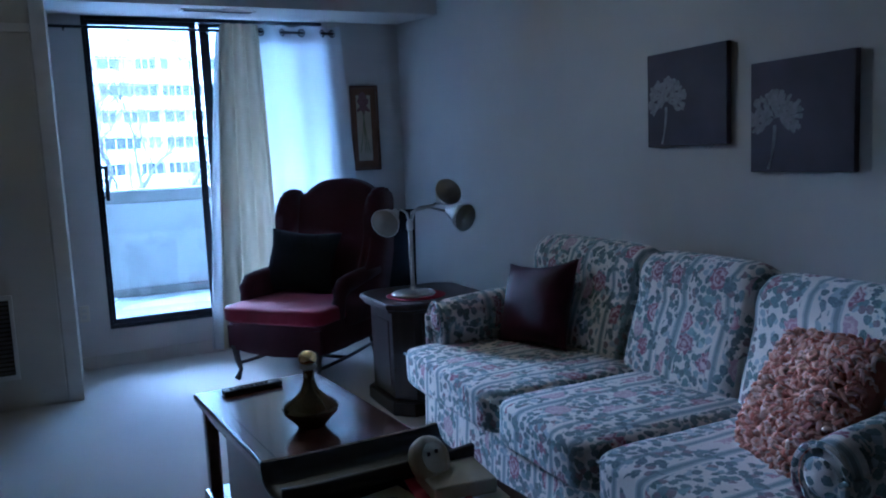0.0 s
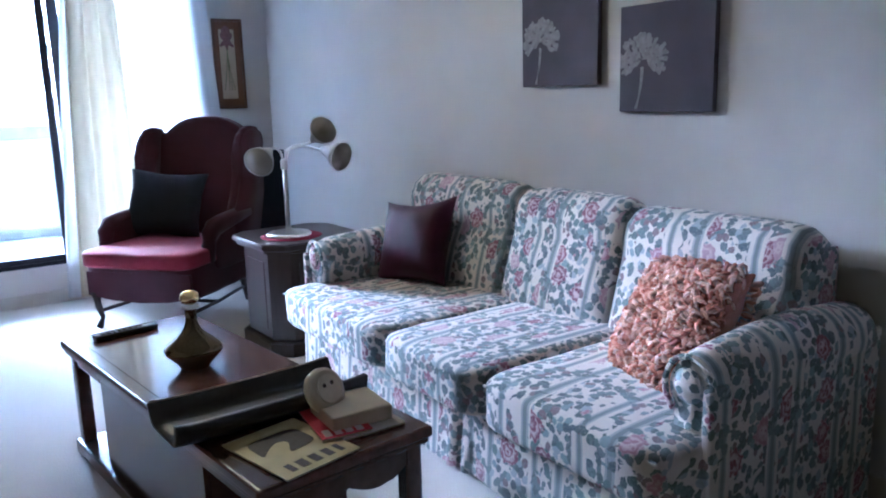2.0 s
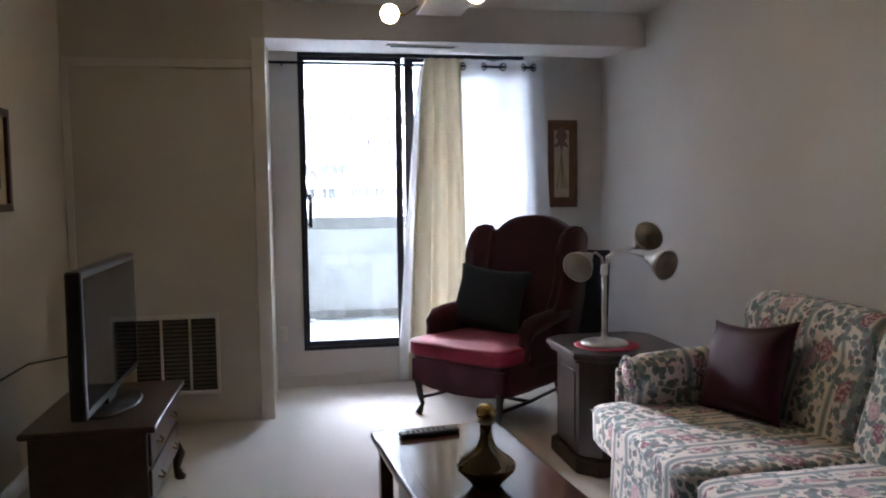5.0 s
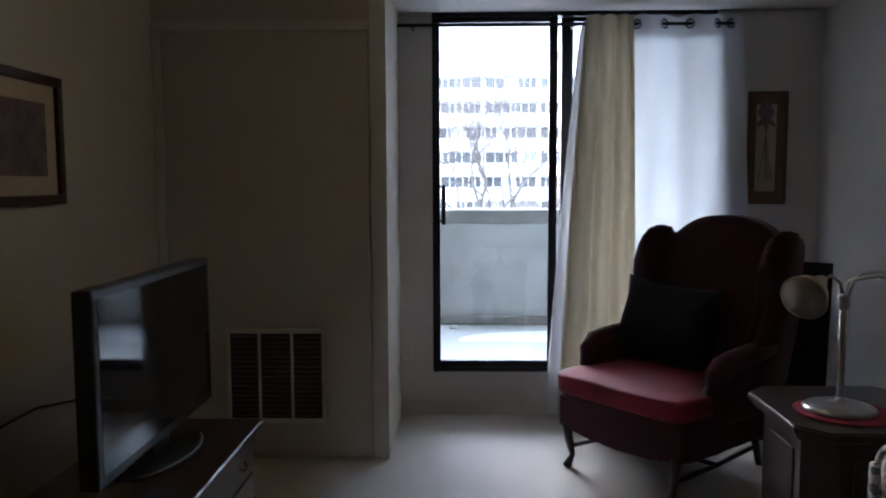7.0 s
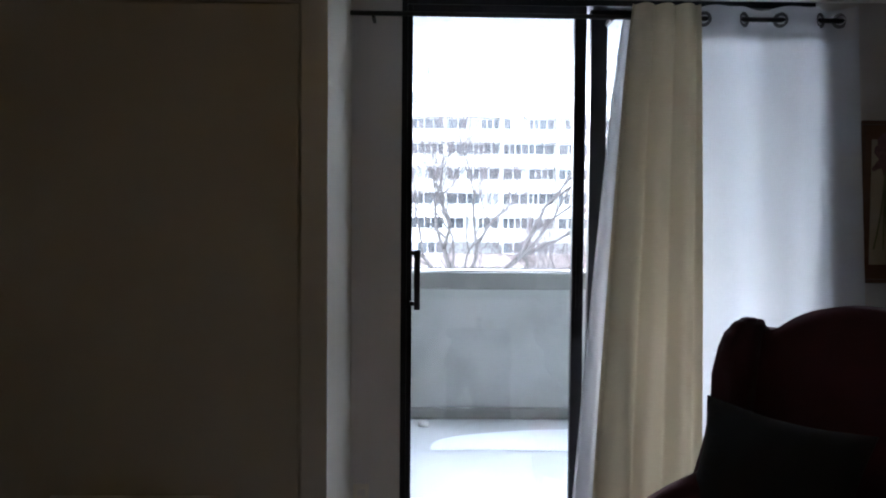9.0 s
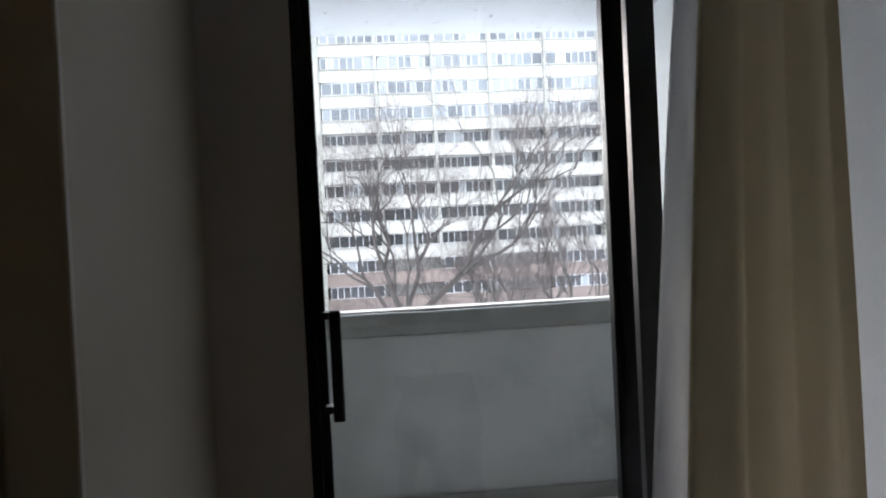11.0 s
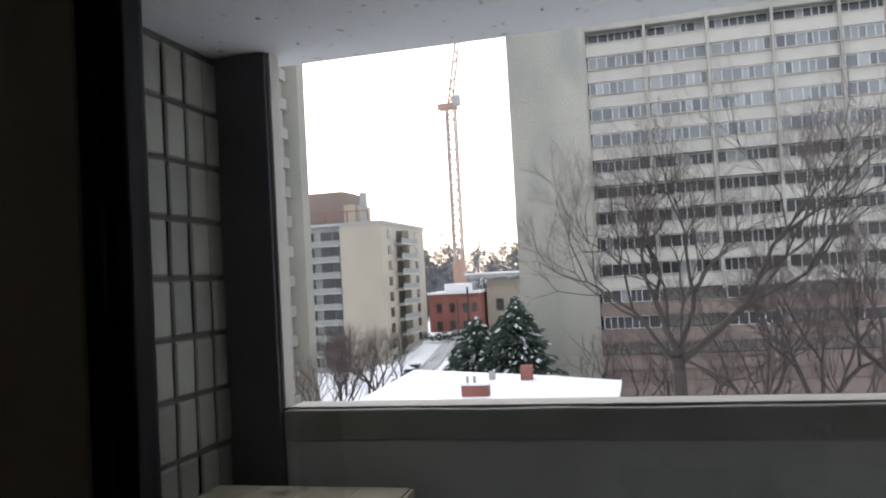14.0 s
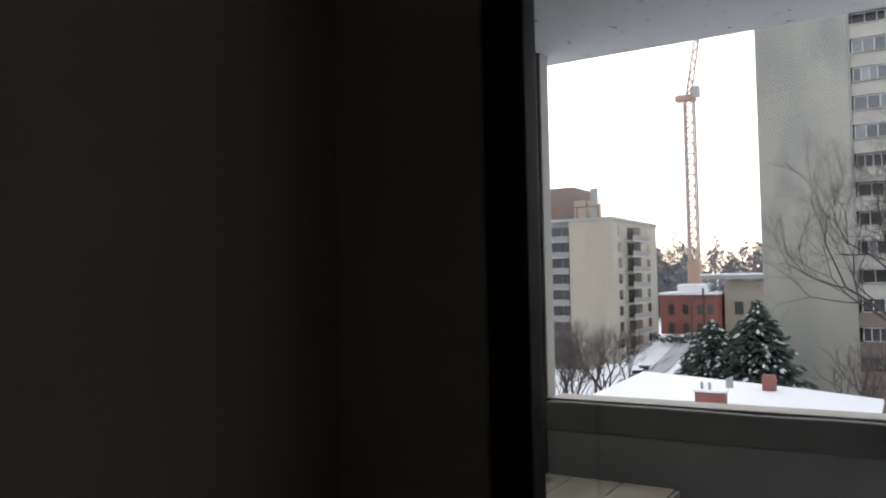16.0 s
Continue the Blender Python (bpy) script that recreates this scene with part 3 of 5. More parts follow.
def drape(x0, x1, b0, b1, ztop, zbot, folds, depth, yc, yb, seed, wide=140):
    """A pleated panel between the rod and the floor, with folds that loosen downwards."""
    rnd = random.Random(seed)
    ph = [rnd.uniform(-0.5, 0.5) for _ in range(8)]
    bm = bmesh.new()
    rows = []
    for j in range(33):
        v = j / 32
        row = []
        for i in range(wide + 1):
            u = i / wide
            uu = u + 0.012 * math.sin(7 * u + 4 * v + ph[0]) * v
            x = (x0 + (x1 - x0) * u) * (1 - v ** 0.8) + (b0 + (b1 - b0) * u) * v ** 0.8
            wv = math.sin(math.tau * folds * uu + ph[1]) + 0.22 * v * math.sin(math.tau * folds * 1.7 * uu + ph[2] + v) + 0.2 * math.sin(3 * u + 2.5 * v + ph[3])
            row.append(bm.verts.new((x + 0.006 * math.cos(math.tau * folds * uu), yc + (yb - yc) * v + depth * wv * (0.7 + 0.4 * v), ztop + (zbot - ztop) * v)))
        rows.append(row)
    for a, b in zip(rows, rows[1:]):
        for i in range(wide):
            bm.faces.new((a[i], a[i + 1], b[i + 1], b[i]))
    return bm


cur = thing("curtain", "cream pleated curtain panel drawn to one side on grommets", "curtain", group="curtains at the balcony door")
part("panel", drape(1.615, 1.88, 1.475, 1.925, 2.262, 0.03, 3.5, 0.026, 5.358, 5.36, 3), "curtain", cur, smooth=True)
part("lining", drape(1.60, 1.66, 1.405, 1.50, 2.23, 0.03, 1.2, 0.014, 5.425, 5.425, 5, 40), "lining", cur, "thin white lining edge", smooth=True)
shr = thing("curtain", "white sheer grommet curtain panel hanging over the glass", "curtain", group="curtains at the balcony door")
RINGS = (1.90, 2.05, 2.19, 2.338, 2.415)


def weave(x):
    """Depth of the cloth beside the rod: it passes behind the rod between every second pair of grommets."""
    for k, (a, b) in enumerate(zip((1.76,) + RINGS, RINGS + (2.52,))):
        if a <= x <= b:
            return (0.030 if k % 2 == 0 else -0.030) * (-1 if k < 1 else 1) * math.sin(math.pi * (x - a) / (b - a)) * (1 if k else -1)
    return 0.0


def sheer_panel(ztop, zbot, steps, lift):
    bm = bmesh.new()
    rows = []
    for j in range(steps + 1):
        z = ztop + (zbot - ztop) * j / steps
        v = (2.25 - z) / 2.22
        row = []
        for i in range(101):
            u = i / 100
            x0 = 1.885 + 0.583 * u
            x = x0 + v * (0.012 + 0.115 * u)
            soft = 0.012 * v * math.sin(9 * u + 3 * v) + 0.02 * v * math.sin(21 * u)
            row.append(bm.verts.new((x, 5.402 + lift + weave(x0) * (1 - 0.55 * v) + soft, z + (0.004 * math.sin(26 * u) if j == 0 else 0))))
        rows.append(row)
    for a, b in zip(rows, rows[1:]):
        for i in range(100):
            bm.faces.new((a[i], a[i + 1], b[i + 1], b[i]))
    return bm


part("panel", sheer_panel(2.262, 0.03, 40, 0.0), "sheer", shr, smooth=True)
part("header_band", sheer_panel(2.264, 2.145, 4, -0.0025), "lining", shr, "doubled white header band", smooth=True)
for x in RINGS:
    bm = bmesh.new()
    ring = [(0.019, -0.004), (0.029, -0.001), (0.029, 0.001), (0.019, 0.004), (0.016, 0), (0.019, -0.004)]
    turn = Matrix.Translation((x, 5.400, 2.219)) @ Matrix.Rotation(radians(28 if RINGS.index(x) % 2 else -28), 4, "Z")
    for (r1, y1), (r2, y2) in zip(ring, ring[1:]):
        va = [[bm.verts.new(turn @ Vector((r * math.cos(k * math.tau / 20), y, r * math.sin(k * math.tau / 20)))) for k in range(20)] for r, y in ((r1, y1), (r2, y2))]
        for k in range(20):
            bm.faces.new((va[0][k], va[0][(k + 1) % 20], va[1][(k + 1) % 20], va[1][k]))
    part("grommet", bm, "gunmetal", shr, smooth=True)

# ---- ceiling light ----
fx = thing("ceiling_light", "ceiling fixture with lit swivel spot heads on a bronze box", "ceiling light")
part("canopy", cube((1.43, 3.99, 2.345), (1.69, 4.47, 2.464), 0.01), mat("bronze_box", (0.22, 0.18, 0.13), 0.4, 0.15, 10, 120, 0.05), fx)
for (x, y), base in (((1.265, 4.32), (1.43, 4.38)), ((1.63, 3.82), (1.57, 3.99))):
    head = Vector((x, y, 2.315))
    part("arm", tube([(base[0], base[1], 2.375), ((x + base[0]) / 2, (y + base[1]) / 2, 2.315), (x, y, 2.33)], 0.006, 8), "brass", fx, smooth=True)
    d = Vector((0.75 - x, 0.6 - y, -0.9)).normalized()
    turn = Matrix.Translation(head) @ d.to_track_quat("Z", "Y").to_matrix().to_4x4()
    sh = part("shade", lathe([(0.016, -0.075), (0.03, -0.06), (0.042, -0.02), (0.052, 0.03), (0.050, 0.03), (0.038, -0.02), (0.02, -0.05)], 24, m=turn), "steel", fx, "metal spot shade", smooth=True)
    part("bulb", lathe([(0.012, -0.04), (0.030, -0.012), (0.044, 0.015), (0.046, 0.036), (0.030, 0.052), (0.001, 0.058)], 24, m=turn), "bulb", sh, "glowing warm bulb", smooth=True)
    pl = new("ceiling_lamp_light", bpy.data.lights.new("ceiling_lamp_light", "SPOT"))
    pl.data.energy, pl.data.color, pl.data.spot_size, pl.data.spot_blend, pl.data.shadow_soft_size = 0.13, (1.0, 0.72, 0.38), radians(150), 0.6, 0.05
    pl.matrix_world = look(head + d * 0.075, head + d)

# ---- sofa ----
SX, SY = 2.0, 1.955
sofa = thing("sofa", "three-seat rolled-arm sofa in cream, blue and mauve floral striped cloth", "sofa", pose(0, SY, 0))
part("base", cube((2.075, -0.98, 0.05), (2.90, 1.20, 0.30), 0.03), "floral", sofa)
bm = bmesh.new()
prof = []
for k in range(121):
    y = -0.99 + 2.2 * k / 120
    flare = 0.006 * math.sin(k * 0.35) + (-0.045 if k in (53, 54) else 0.014 if k in (51, 52, 55, 56) else 0)
    prof.append((y, flare))
top = [bm.verts.new((2.062, y, 0.32)) for y, f in prof]
mid = [bm.verts.new((2.055 - 0.4 * f, y, 0.17)) for y, f in prof]
low = [bm.verts.new((2.045 - f, y, 0.012)) for y, f in prof]
inn = [bm.verts.new((2.075, y, 0.012)) for y, f in prof]
for a, b in ((top, mid), (mid, low), (low, inn)):
    for k in range(120):
        bm.faces.new((a[k], a[k + 1], b[k + 1], b[k]))
part("skirt", bm, "floral", sofa, "pleated floor-length cloth skirt", smooth=True)
part("deck_rail", pad((0.10, 2.18, 0.13), 0.35, 10, m=pose(2.075, 0.11, 0.315)), "floral", sofa, smooth=True)
# seats: the outer two reach round in front of the arms
for y0, y1 in ((-0.968, -0.262), (-0.256, 0.306), (0.312, 1.188)):
    part("seat_cushion", pad((0.78, y1 - y0, 0.17), 0.22, 14, crown=0.02, m=pose(2.315, (y0 + y1) / 2, 0.372)), "floral", sofa, smooth=True)
    part("welt", tube([(1.93 + 0.012, y0 + 0.03, 0.425), (1.93 + 0.006, (y0 + y1) / 2, 0.437), (1.93 + 0.012, y1 - 0.03, 0.425)], 0.005, 6), "floral", sofa)


def backpad(y0, y1, h):
    """One bay of the attached back: bowed forwards and rolled over at the top."""
    bm = bmesh.new()
    rows = []
    for j in range(15):
        v = j / 14
        a = -0.5 + v * 3.9
        row = []
        for i in range(25):
            u = i / 24
            e = (1 - (2 * u - 1) ** 6) ** 0.5
            bulge = 0.055 * e
            if v < 0.55:
                w = v / 0.55
                x, z = 2.60 + 0.10 * w - bulge * math.sin(math.pi * (0.25 + 0.6 * w)), 0.38 + (h - 0.52) * w
            else:
                w = (v - 0.55) / 0.45
                r = 0.085 + 0.035 * e
                th = math.pi * (1.02 - 1.12 * w)
                x, z = 2.775 + r * 0.95 * math.cos(th), h - 0.115 + (r + 0.0) * math.sin(th) + 0.0
            row.append(bm.verts.new((x, y0 + (y1 - y0) * u, z)))
        rows.append(row)
    for a, b in zip(rows, rows[1:]):
        for i in range(24):
            bm.faces.new((a[i], a[i + 1], b[i + 1], b[i]))
    bm.faces.new([row[0] for row in rows])
    bm.faces.new([row[-1] for row in rows][::-1])
    return bm


for y0, y1, h in ((-0.84, -0.163, 0.875), (-0.167, 0.428, 0.895), (0.424, 1.235, 0.905)):
    part("back_cushion", backpad(y0, y1, h), "floral", sofa, smooth=True)
part("back_frame", cube((2.72, -0.845, 0.20), (2.90, 1.24, 0.81), 0.03), "floral", sofa)
for yc, out_, skew in ((-0.905, -1, 0.018), (1.14, 1, 0.02)):
    # a slim scroll at the front that thickens towards the back, over a flat side that falls to the floor
    bm = bmesh.new()
    rings = []
    for k in range(13):
        u = k / 12
        x, w, rz, zc = 2.10 + 0.74 * u, 0.076 + skew * u, 0.088 + 0.02 * math.sin(math.pi * u), 0.562 + 0.012 * math.sin(math.pi * min(1, u * 1.2)) * u
        if k == 0:
            w, rz = w - 0.016, rz - 0.016
        cy = yc + out_ * -0.3 * skew * u
        sec = [(cy + w * math.cos(a), zc + rz * math.sin(a)) for a in [radians(-40 + q * 260 / 18) for q in range(19)]]
        sec = [(cy + w * 0.62, 0.30)] + sec + [(cy - w * 0.62, 0.30)]
        rings.append([bm.verts.new((x, y, z)) for y, z in sec])
        if k == 0:
            outl = [(yc + (w + 0.012) * math.cos(a), zc + (rz + 0.012) * math.sin(a)) for a in [radians(-50 + q * 280 / 18) for q in range(19)]]
    for a, b in zip(rings, rings[1:]):
        for q in range(len(a) - 1):
            bm.faces.new((a[q], a[q + 1], b[q + 1], b[q]))
    bm.faces.new(rings[0]), bm.faces.new(rings[-1][::-1])
    arm = part("arm", bm, "floralside", sofa, "rolled arm", smooth=True)
    part("arm_welt", tube([(2.097, y, z) for y, z in outl], 0.008, 6), "floral", arm)
    part("scroll_front", lathe([(0.001, 0.010), (0.030, 0.008), (0.046, 0.0)], 20, m=pose(2.094, yc, 0.572, 0, -90)), "floral", arm, "padded round arm front", smooth=True)
    side = cube((2.075, yc + out_ * 0.052, 0.012), (2.89, yc + out_ * 0.080, 0.585), 0.012, 3)
    part("side_panel", side, "floralside", sofa, "flat cloth side falling to the floor")

plum = tagged(part("throw_pillow", pad((0.41, 0.41, 0.15), 0.3, 16, 1.0, m=pose(2.49, 2.85, 0.625, 0, -66, 14) @ pose(0, 0, 0, 0, 0, 8)), "plum", smooth=True), "plum satin square throw pillow leaning in the sofa corner", "pillow")

rag = thing("throw_pillow", "shaggy orange and pink rag-strip throw pillow on the sofa", "pillow", pose(2.43, 1.345, 0.575, 0, -58, -22) @ pose(0, 0, 0, 0, 0, 8))
part("core", pad((0.42, 0.42, 0.16), 0.3, 10, 1.0), mat("rust_cloth", (0.36, 0.13, 0.08), 0.9), rag, smooth=True)
rnd = random.Random(4)
bm = bmesh.new()
for k in range(1500):
    u, v = rnd.uniform(-1, 1), rnd.uniform(-1, 1)
    side = 1 if rnd.random() < 0.8 else -1
    e = max(0.02, (1 - abs(u) ** 3) * (1 - abs(v) ** 3)) ** 0.5
    c = Vector((u * 0.205, v * 0.205, side * (0.010 + 0.072 * e)))
    n = Vector((u * 0.9 * (1.1 - e), v * 0.9 * (1.1 - e), side)).normalized()
    tdir = Vector((rnd.uniform(-1, 1), rnd.uniform(-1, 1), rnd.uniform(-1, 1)))
    tdir = (tdir - tdir.dot(n) * n).normalized()
    b = n.cross(tdir) * rnd.uniform(-0.6, 0.6)
    ln, h, rad = rnd.uniform(0.009, 0.017), rnd.uniform(0.014, 0.030), rnd.uniform(0.0040, 0.0065)
    pts = [c - tdir * ln, c - tdir * ln * 0.7 + n * h * 0.8 + b * ln * 0.4, c + n * h + b * ln, c + tdir * ln * 0.7 + n * h * 0.8 + b * ln * 0.4, c + tdir * ln]
    tube(pts, [rad * 0.7, rad, rad * 1.1, rad, rad * 0.7], 5, bm)
tagged(part("shag", bm, "orange", rag, "looped cloth strips in oranges and pinks", smooth=True), kind="stuff")

# ---- coffee table ----
CT = pose(1.325, 2.20, 0, 0, 0, 5.5)
ct = thing("coffee_table", "long dark mahogany coffee table with open ends and centre cabinet", "coffee table", Matrix.Translation((-0.003, 0.035, 0)) @ CT @ Matrix.Diagonal((0.97, 0.955, 1, 1)))
part("top", cube((-0.26, -0.80, 0.408), (0.26, 0.80, 0.44), 0.012, 3), "woodtop", ct)
part("top_moulding", cube((-0.25, -0.79, 0.392), (0.25, 0.79, 0.408), 0.006), "wood", ct)
part("top_inlay", cube((-0.205, -0.74, 0.44), (0.205, 0.74, 0.4415)), mat("panel_veneer", (0.11, 0.047, 0.032), 0.2, 0.3, 3, 40, 0.04, 0.001, stretch=(11, 1.1, 9), Coat_Weight=0.4, Coat_Roughness=0.1), ct)
part("plinth", cube((-0.25, -0.79, 0.0), (0.25, 0.79, 0.055), 0.012, 3), "wood", ct)
part("cabinet_side", cube((-0.225, -0.40, 0.055), (-0.207, 0.46, 0.392), 0.003), "wood", ct)
part("cabinet_side", cube((0.207, -0.40, 0.055), (0.225, 0.46, 0.392), 0.003), "wood", ct)
for y in (-0.40, 0.442):
    part("cabinet_end", cube((-0.207, y, 0.055), (0.207, y + 0.018, 0.392)), "wood", ct)
for x in (-0.235, 0.185):
    for y in (-0.775, 0.725):
        part("post", cube((x, y, 0.055), (x + 0.05, y + 0.05, 0.392), 0.008), "wood", ct)
apron = [(-0.185, 0.392)] + [(-0.185 + 0.37 * k / 24, 0.345 - 0.030 * abs(math.sin(math.pi * 2 * k / 24)) * (1 if 3 < k < 21 else 1.2)) for k in range(25)] + [(0.185, 0.392)]
for y in (-0.770, 0.752):
    part("apron", prism(apron, "y", y, y + 0.018), "wood", ct, "scalloped apron")
for s in (-0.228, 0.212):
    part("side_apron", cube((s, -0.725, 0.352), (s + 0.016, -0.402, 0.392), 0.004), "wood", ct)
    part("side_apron", cube((s, 0.462, 0.352), (s + 0.016, 0.725, 0.392), 0.004), "wood", ct)


def at_table(x, y, z, rz=0.0):
    return CT @ pose(x * 0.96, y + 0.035, z, 0, 0, rz)


dec = thing("decanter", "squat bronze-glazed ceramic decanter with brass ball stopper", "decanter", Matrix.Translation((1.30, 2.352, 0.4425)))
part("body", lathe([(0.040, 0), (0.046, 0.004), (0.055, 0.018), (0.088, 0.052), (0.093, 0.066), (0.086, 0.078), (0.056, 0.098), (0.030, 0.125), (0.020, 0.155), (0.018, 0.192), (0.024, 0.198), (0.018, 0.202)], 40), "bottle", dec, smooth=True)
part("collar", lathe([(0.0185, 0.194), (0.027, 0.198), (0.027, 0.206), (0.018, 0.210)], 32), "cream", dec, "pale ring under the stopper", smooth=True)
part("stopper", lathe([(0.012, 0.208), (0.026, 0.216), (0.031, 0.230), (0.028, 0.244), (0.016, 0.253), (0.001, 0.256)], 32), "brass", dec, "brass ball stopper", smooth=True)

rem = thing("remote_control", "black television remote control lying on the coffee table", "remote control", Matrix.Translation((1.21, 2.875, 0.4425)) @ pose(0, 0, 0, 0, 0, 8))
part("shell", cube((-0.115, -0.022, 0), (0.115, 0.022, 0.020), 0.007, 3), "black", rem)
for k in range(8):
    for j in range(3):
        part("button", cube((-0.09 + k * 0.02, -0.013 + j * 0.010, 0.020), (-0.078 + k * 0.02, -0.007 + j * 0.010, 0.0225), 0.001), "grillback", rem)

tray = thing("leather_tray", "long black leather tray with upturned sides and strap", "tray", at_table(-0.035, -0.375, 0.4425, -3))
bm = bmesh.new()
rows = []
for i in range(17):
    u = -0.27 + 0.54 * i / 16
    endlift = 0.006 * (abs(u) / 0.27) ** 6
    rows.append([bm.verts.new((u, y, z + endlift)) for y, z in ((-0.118, 0.066), (-0.110, 0.026), (-0.080, 0.004), (0, 0.002), (0.080, 0.004), (0.105, 0.022), (0.118, 0.058), (0.108, 0.062), (0.092, 0.030), (0.066, 0.014), (0, 0.010), (-0.066, 0.016), (-0.088, 0.034), (-0.098, 0.068))])
for a, b in zip(rows, rows[1:]):
    for i in range(14):
        bm.faces.new((a[i], a[(i + 1) % 14], b[(i + 1) % 14], b[i]))
bm.faces.new(rows[0][::-1]), bm.faces.new(rows[-1])
part("shell", bm, "leather", tray, smooth=True)
part("binding", tube([(-0.265 + 0.53 * k / 10, 0.112, 0.062 + 0.006 * (abs(-1 + k / 5)) ** 6) for k in range(11)], 0.0035, 6), "mount", tray, "pale stitched edge")
part("strap", tube([(-0.13, -0.10, 0.05), (-0.15, -0.03, 0.03), (-0.10, 0.0, 0.02), (-0.05, -0.03, 0.025), (-0.08, -0.08, 0.04), (0.0, -0.09, 0.035)], 0.003, 6), "brass", tray, "gold cord")
part("gilt_ornament", pad((0.08, 0.03, 0.016), 0.6, 5, m=pose(0.20, -0.03, 0.020)), "brass", tray, "gilt ornament", smooth=True)


def magazine(name, label, m, size, cover, thick=0.005):
    mg = thing(name, label, "magazine", m)
    w, h = size
    part("pages", cube((-w / 2 + 0.002, -h / 2 + 0.002, 0), (w / 2 - 0.002, h / 2 - 0.002, thick), 0.001), "paper", mg)
    part("cover", cube((-w / 2, -h / 2, thick), (w / 2, h / 2, thick + 0.0012)), cover, mg)
    return mg, thick + 0.0014


mg, zt = magazine("magazine", "yellow-covered magazine with a dark car picture on the cover", at_table(-0.095, -0.625, 0.4425, 6), (0.215, 0.275), "magcover")
part("cover_picture", pad((0.15, 0.115, 0.0016), 0.5, 6, m=pose(-0.005, 0.03, zt)), "darkink", mg, "dark picture on the cover")
for k, (x, w) in enumerate(((-0.075, 0.020), (-0.045, 0.030), (-0.008, 0.028), (0.03, 0.026), (0.066, 0.018))):
    part("title_mark", cube((x, -0.115, zt - 0.0005), (x + w * 0.8, -0.075, zt + 0.0004)), "darkink", mg)
mg2, z2 = magazine("magazine", "white magazine under a red booklet on the coffee table", at_table(0.125, -0.565, 0.4425, -8), (0.20, 0.27), "whiteink")
bk, z3 = magazine("booklet", "bright red booklet with white lettering marks", at_table(0.075, -0.56, 0.4425 + z2, -14), (0.135, 0.25), "reds", 0.006)
for k in range(4):
    part("title_mark", cube((-0.055 + k * 0.028, -0.115, z3 - 0.0005), (-0.036 + k * 0.028, -0.075 + 0.006 * (k % 2), z3 + 0.0004)), "whiteink", bk)
part("yellow_corner", cube((-0.06, 0.085, z3 - 0.0005), (0.0, 0.118, z3 + 0.0004)), "magcover", bk)
ph = thing("desk_clock", "aged ivory plastic desk clock with round head on a box base", "clock", at_table(0.125, -0.575, 0.4425 + z2, -10))
part("base", cube((-0.085, -0.085, 0.001), (0.085, 0.075, 0.042), 0.008, 3), "phone", ph)
part("head", lathe([(0.048, -0.019), (0.060, -0.012), (0.062, 0), (0.060, 0.012), (0.048, 0.019)], 32, m=pose(-0.055, 0.035, 0.072, 62, 0, 25)), "phone", ph, smooth=True)
part("face", lathe([(0.040, 0), (0.040, 0.003)], 28, m=pose(-0.055, 0.035, 0.072, 62, 0, 25) @ Matrix.Translation((0, 0, 0.0185))), "paper", ph, "round pale face")
for k in (-1, 1):
    part("dial_mark", lathe([(0.006, 0), (0.006, 0.0015)], 10, m=pose(-0.055, 0.035, 0.072, 62, 0, 25) @ Matrix.Translation((0.014 * k, 0.012, 0.0216))), "darkink", ph)
for k, (y, cvr) in enumerate(((-0.60, "matbrown"), (-0.585, "picwood"))):
    magazine("magazine", "old magazine lying on the lower shelf of the coffee table", at_table(-0.02 + 0.02 * k, y, 0.056 + 0.009 * k, 12 * k - 4), (0.22, 0.28), cvr, 0.007)
pot = tagged(part("glass_ornament", lathe([(0.03, 0), (0.05, 0.02), (0.055, 0.06), (0.035, 0.10), (0.02, 0.13), (0.03, 0.16), (0.028, 0.16), (0.018, 0.13)], 24, m=at_table(-0.10, 0.60, 0.056)), "steel", smooth=True), "small silvery glass vase inside the coffee table's open end", "vase")

# ---- end table and lamp ----
ET = pose(2.285, 3.68, 0, 0, 0, 0)
et = thing("end_table", "dark walnut end table with canted corners and solid base", "side table", ET)


def canted(h, c):
    return [(-h + c, -h), (h - c, -h), (h, -h + c), (h, h - c), (h - c, h), (-h + c, h), (-h, h - c), (-h, -h + c)]


for nm, h, z0, z1 in (("top", 0.285, 0.555, 0.585), ("top_moulding", 0.27, 0.535, 0.555), ("cabinet", 0.24, 0.075, 0.535), ("plinth", 0.265, 0.0, 0.075)):
    bm = prism(canted(h, 0.085), "z", z0, z1)
    bmesh.ops.bevel(bm, geom=[e for e in bm.edges if abs(e.verts[0].co.z - e.verts[1].co.z) < 1e-5], offset=0.006, segments=2, affect="EDGES")
    part(nm, bm, "walnut", et)
for k in range(3):
    part("panel", cube((-0.11, -0.246, 0.13), (0.11, -0.2405, 0.48), 0.004), "walnut", et) if k == 0 else part("panel", cube((-0.11, -0.246, 0.13), (0.11, -0.2405, 0.48), 0.004, m=pose(0, 0, 0, 0, 0, -90 * k)), "walnut", et)
doily = tagged(part("lamp_mat", lathe([(0.155, 0), (0.158, 0.003), (0.15, 0.005)], 40, m=Matrix.Translation((2.225, 3.62, 0.586))), "redcloth", smooth=True), "round red cloth mat on the end table", "mat")
lp = thing("table_lamp", "brushed nickel three-arm gooseneck table lamp, unlit", "lamp", Matrix.Translation((2.215, 3.63, 0.592)))
part("base", lathe([(0.115, 0), (0.118, 0.006), (0.105, 0.016), (0.05, 0.026), (0.018, 0.03), (0.014, 0.045)], 40), "steel", lp, smooth=True)
